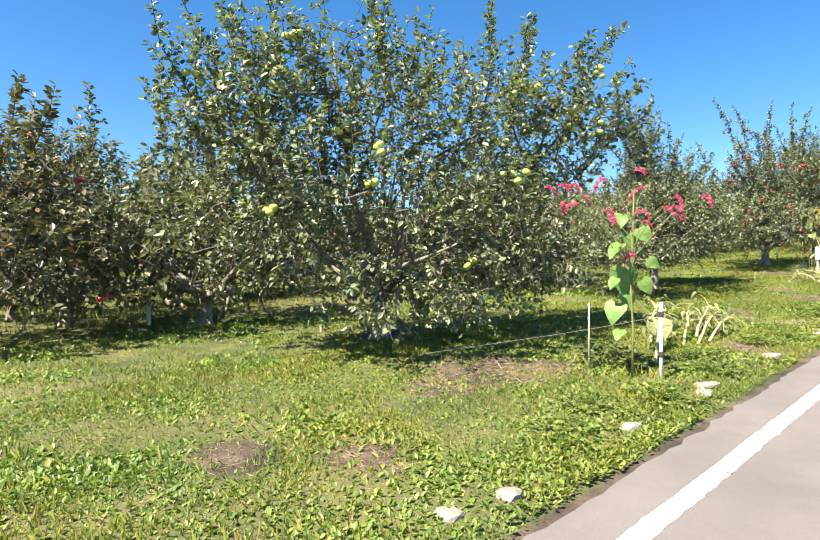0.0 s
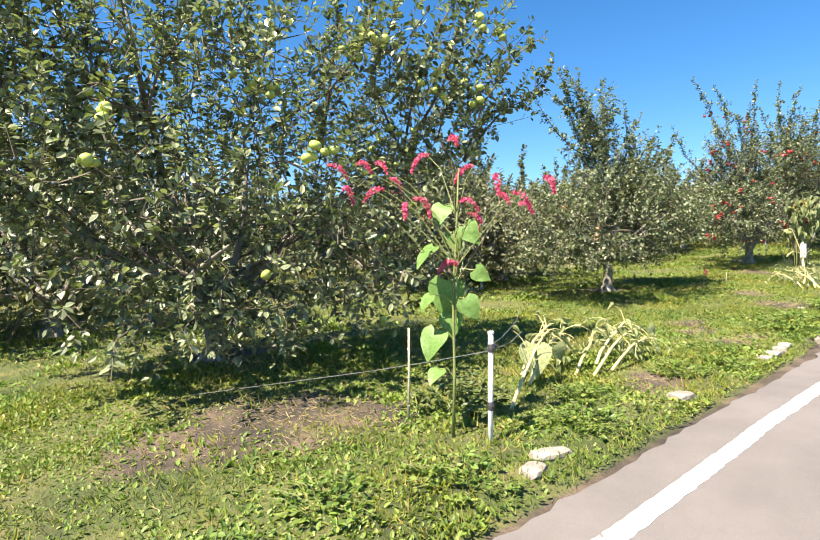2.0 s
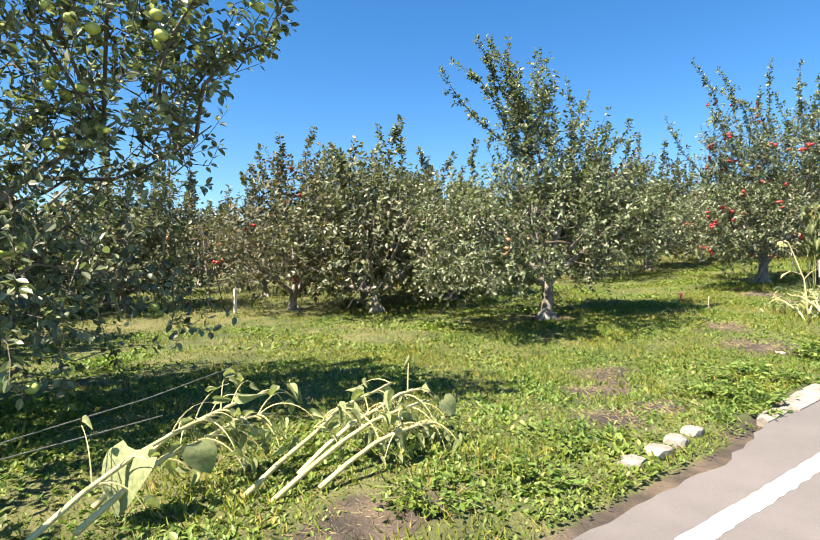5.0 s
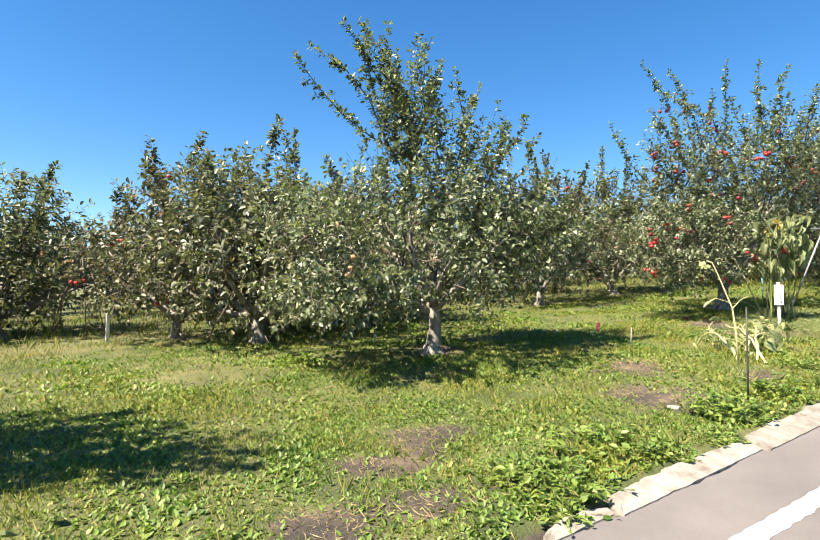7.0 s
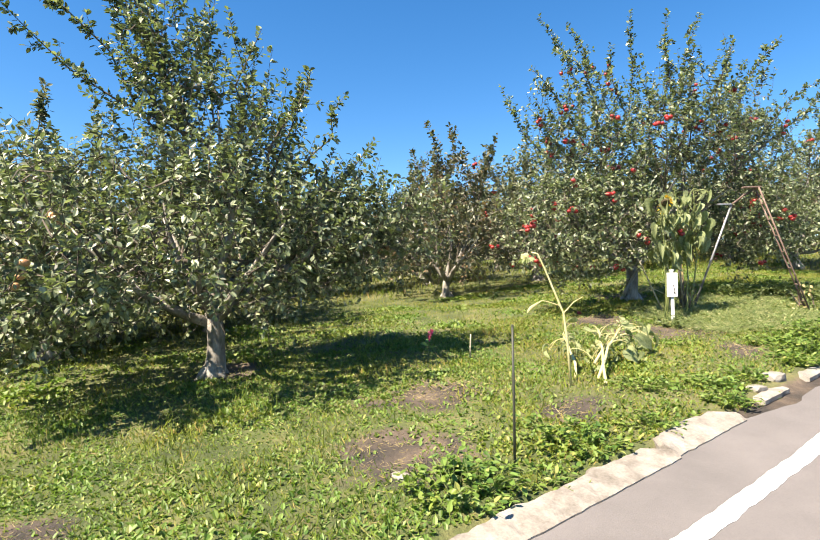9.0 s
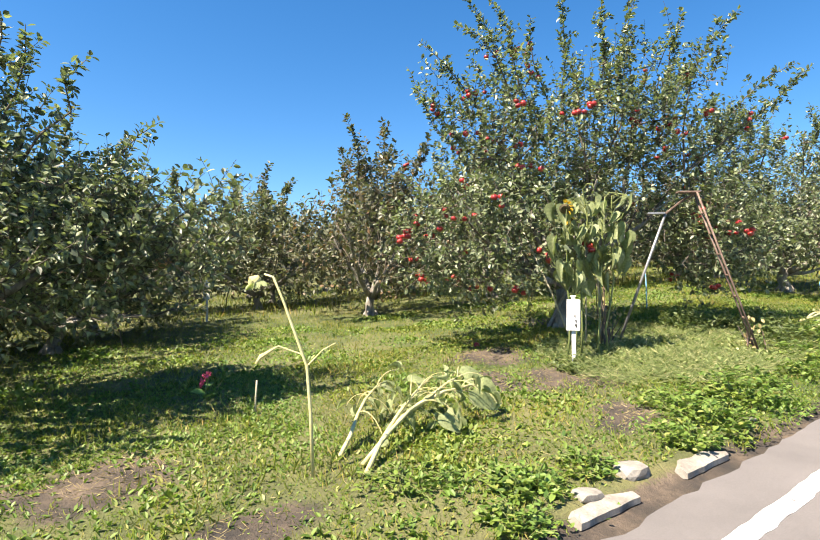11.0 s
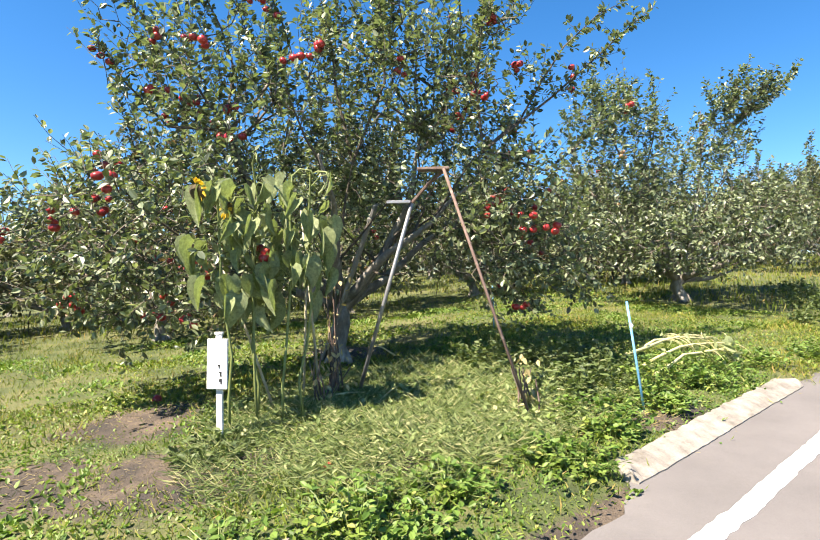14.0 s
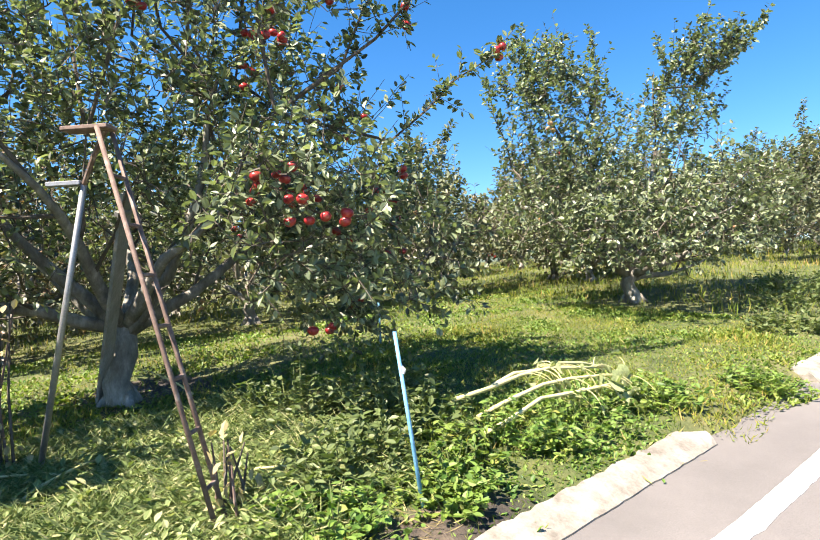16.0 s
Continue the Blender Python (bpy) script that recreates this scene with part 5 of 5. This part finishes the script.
WEEDS = [(-1.95, 13.9, 0.2, 0.12), (-1.9, 14.6, 0.18, 0.1), (-1.93, 15.9, 0.18, 0.1), (-1.98, 17.4, 0.2, 0.14), (-1.86, 18.55, 0.2, 0.18), (-2.24, 24.4, 0.2, 0.2), (-2.32, 25.3, 0.2, 0.2), (-2.42, 26.4, 0.22, 0.22), (-1.8, 12.45, 0.16, 0.1),
         (-2.12, 15.35, 0.33, 0.26), (-2.2, 16.55, 0.36, 0.22), (-2.35, 13.6, 0.4, 0.22), (-2.05, 12.75, 0.33, 0.2), (-2.45, 12.7, 0.3, 0.16), (-2.3, 22.15, 0.42, 0.34), (-2.05, 21.2, 0.35, 0.26), (-2.45, 21.4, 0.35, 0.24), (-1.95, 20.6, 0.22, 0.2),
         (-2.5, 24.6, 0.36, 0.32), (-2.14, 23.75, 0.3, 0.24), (-2.45, 23.6, 0.35, 0.2), (-2.7, 26.0, 0.42, 0.36), (-2.7, 26.8, 0.42, 0.3), (-2.1, 18.9, 0.26, 0.22), (-2.1, 19.5, 0.2, 0.16), (-2.5, 25.5, 0.3, 0.26), (-2.55, 27.7, 0.35, 0.26), (-2.4, 22.8, 0.3, 0.2),
         (-2.2, 3.6, 0.3, 0.14), (-2.1, 5.2, 0.3, 0.16), (-2.15, 6.7, 0.32, 0.18), (-2.3, 8.9, 0.3, 0.16), (-2.1, 9.6, 0.25, 0.14), (-2.45, 10.3, 0.3, 0.15), (-2.15, 28.8, 0.3, 0.22), (-2.5, 7.3, 0.25, 0.15), (-2.4, 4.4, 0.28, 0.14), (-2.6, 18.3, 0.3, 0.14)]
for i, (x, y, r, h) in enumerate(WEEDS):
    weed_clump(x, y, 100 + i, r, h, weed_leaf, "bright green leafy weeds beside the kerb" if h > 0.19 else "low green weeds at the road edge", 0.062 if h > 0.19 else 0.052, int(36 + 90 * r))
for i, (x, y, r, h) in enumerate([(-3.35, 25.7, 0.55, 0.55), (-3.0, 25.1, 0.4, 0.42), (-3.9, 25.9, 0.45, 0.6), (-4.4, 25.3, 0.4, 0.55), (-3.2, 6.3, 0.4, 0.3), (-4.0, 21.8, 0.3, 0.2), (-3.4, 33.5, 0.7, 0.6), (-3.0, 35.0, 0.8, 0.7), (-4.2, 34.8, 0.7, 0.6), (-2.9, 31.5, 0.5, 0.4)]):
    weed_clump(x, y, 150 + i, r, h, dark_weed, "dark bushy weeds in long grass", 0.075, 60, "dark weeds")


# Stones and broken concrete along the edge.
def stone(x, y, seed, sx, sy, sz, label):
    rng = np.random.default_rng(seed)
    bm = bmesh.new()
    bmesh.ops.create_icosphere(bm, subdivisions=2, radius=1.0)
    off = rng.uniform(0, 50)
    for v in bm.verts:
        q = v.co.copy()
        k = 1 + 0.28 * noise.noise(q * 1.3 + Vector((off, 0, 0))) + 0.1 * noise.noise(q * 4 + Vector((0, off, 0)))
        v.co = Vector((max(-0.8, min(0.8, q.x * k)) * sx, max(-0.8, min(0.8, q.y * k)) * sy, max(-0.7, min(0.65, q.z * k)) * sz))
    s = Shape()
    bm.verts.ensure_lookup_table()
    s.add([v.co for v in bm.verts], [[v.index for v in f.verts] for f in bm.faces])
    bm.free()
    ob = part("stone", s, stone_mat)
    ob.location = (x, y, ground_z(x, y) + sz * 0.05)
    ob.rotation_euler = (0, 0, rng.uniform(-0.4, 0.4))
    tagged(ob, label, "stone", "stones along the road")


for i, (x, y, a, b, c) in enumerate([(-1.86, 2.5, 0.085, 0.105, 0.05), (-1.95, 2.05, 0.1, 0.1, 0.035), (-1.82, 1.5, 0.1, 0.16, 0.05), (-1.92, 4.2, 0.08, 0.13, 0.05), (-1.88, 5.7, 0.09, 0.15, 0.05), (-1.95, 6.0, 0.1, 0.2, 0.05), (-1.9, 8.1, 0.12, 0.18, 0.06),
                                      (-1.84, 10.75, 0.11, 0.15, 0.06), (-1.86, 11.05, 0.1, 0.14, 0.065), (-1.88, 11.35, 0.1, 0.13, 0.07), (-1.85, 10.4, 0.1, 0.13, 0.05), (-1.9, 19.75, 0.13, 0.16, 0.09), (-1.85, 19.2, 0.1, 0.12, 0.06), (-2.6, 15.2, 0.08, 0.06, 0.03), (-1.9, 21.6, 0.07, 0.08, 0.04), (-2.5, 21.7, 0.06, 0.08, 0.03)]):
    stone(x, y, 200 + i, a, b, c, "pale rough stone half sunk in the verge")

# Windfallen apples.
for i, (x, y) in enumerate([(-3.15, 22.35), (-5.9, 21.8)]):
    ob = part("fallen_apple", RED_FRUIT[i % 2], None)
    ob.location = (x, y, ground_z(x, y) + 0.03)
    ob.rotation_euler = (0.8, 0.3 * i, i)
    tagged(ob, "red windfallen apple lying in grass", "apple", "windfallen apples")


# ---- grass ----
def scatter(name, mat, count, x0, x1, y0, y1, size, outline, tilt, seed, label, keep, clump=1.0, flat=0.0, lift=0.0):
    rng = np.random.default_rng(seed)
    P = []
    while len(P) < count:
        x, y = rng.uniform(x0, x1), rng.uniform(y0, y1)
        if keep(x, y, rng):
            P.append((x, y, ground_z(x, y) - 0.006 + lift * rng.random()))
    P = np.array(P)
    n = len(P)
    az = rng.uniform(0, 2 * math.pi, n)
    out = np.stack([np.cos(az), np.sin(az), np.zeros(n)], 1)
    t = (tilt + rng.normal(0, 0.28, n))[:, None]
    way = out * np.sin(t) + np.array([0, 0, 1.0]) * np.cos(t)
    normal = -out * np.cos(t) + np.array([0, 0, 1.0]) * np.maximum(np.sin(t), 0.1)
    sz = np.array([size * (0.55 + 0.9 * max(0.0, 0.5 + clump * noise.noise((p[0] * 1.1, p[1] * 1.1, seed)))) for p in P]) * rng.uniform(0.6, 1.3, n)
    me = leaves_mesh(name, mat, P, way, normal, sz, outline, outline is LEAF)
    tagged(part(name, me, None), label, "grass", kind="stuff")


def growing(x, y, rng):
    x = x - bend(y)
    if x > -1.62 + 0.1 * noise.noise((y * 1.5, 0, 0)):
        return False
    if x > (-1.98 if y > 23.9 else -1.86) and (12.0 < y < 18.3 or 18.85 < y < 20.8 or 23.9 < y < 27.5 or 29.4 < y < 33.1) and rng.random() < 0.985:
        return False
    return rng.random() > bare(x + bend(y), y) * (1.0 if x < -2.05 else 0.75)


thick = lambda x, y, rng: growing(x, y, rng) and rng.random() < 0.45 + 0.9 * noise.noise((x * 0.8, y * 0.8, 9.0)) + 0.3 * noise.noise((x * 3, y * 3, 2.0))
scatter("grass", grass_mat, 120000, -6.6, -1.6, -1.5, 32, 0.056, BLADE, 0.98, 61, "fresh green orchard grass, patchy and uneven", growing)
scatter("low_leaves", weed_leaf, 135000, -6.6, -1.6, -1.5, 32, 0.040, LEAF, 0.95, 62, "low broad-leaved clover and plantain among grass", thick)
scatter("mid_grass", grass_mat, 62000, -13, -6.4, -2, 38, 0.065, BLADE, 0.9, 63, "sunlit grass between apple trees", growing)
scatter("far_grass", grass_mat, 34000, -26, -12.8, -4, 52, 0.14, BLADE, 0.7, 64, "grass under distant orchard rows", growing)
scatter("far_verge_grass", grass_mat, 16000, -13, -1.7, 32, 60, 0.14, BLADE, 0.6, 65, "long grass along the uphill verge", growing)
tufty = lambda x, y, rng: growing(x, y, rng) and noise.noise((x * 1.6, y * 1.6, 21.0)) > 0.12
scatter("grass_tufts", grass_mat, 7000, -6.6, -1.65, -1.5, 30, 0.085, BLADE, 0.85, 69, "taller tufts of yellow-green grass", tufty)
scatter("creeping_leaves", weed_leaf, 45000, -6.6, -1.65, -1.5, 30, 0.042, LEAF, 1.05, 71, "small creeping green leaves all through the grass", growing)
scatter("mid_leaves", weed_leaf, 45000, -11, -6.5, -1.5, 34, 0.055, LEAF, 0.95, 70, "low clover leaves under the apple trees", thick)
strawy = lambda x, y, rng: rng.random() < min(1, bare(x, y) * 0.7 + 0.08) * (0.9 if x - bend(y) < -2.08 else 0.02)
scatter("dry_straw", straw, 14000, -6.5, -1.7, 0, 27, 0.062, HAY, 1.5, 66, "dry straw scattered over bare soil", strawy, 1.0, 0.0, 0.02)
mown = lambda x, y, rng: math.hypot((x + 3.75) / 1.5, (y - 23.65) / 1.7) < 0.45 + 0.75 * rng.random() + 0.5 * noise.noise((x * 1.7, y * 1.7, 4.0))
scatter("cut_grass", cut_leaf, 52000, -5.8, -2.4, 21.4, 26.0, 0.115, HAY, 1.42, 67, "long cut grass lying round the ladder", mown, 0.5, 0.0, 0.10)
scatter("cut_leaves", cut_leaf, 7000, -5.8, -2.5, 22.0, 25.4, 0.055, LEAF, 1.2, 68, "wilting cut weeds round the ladder", mown, 0.5, 0.0, 0.12)
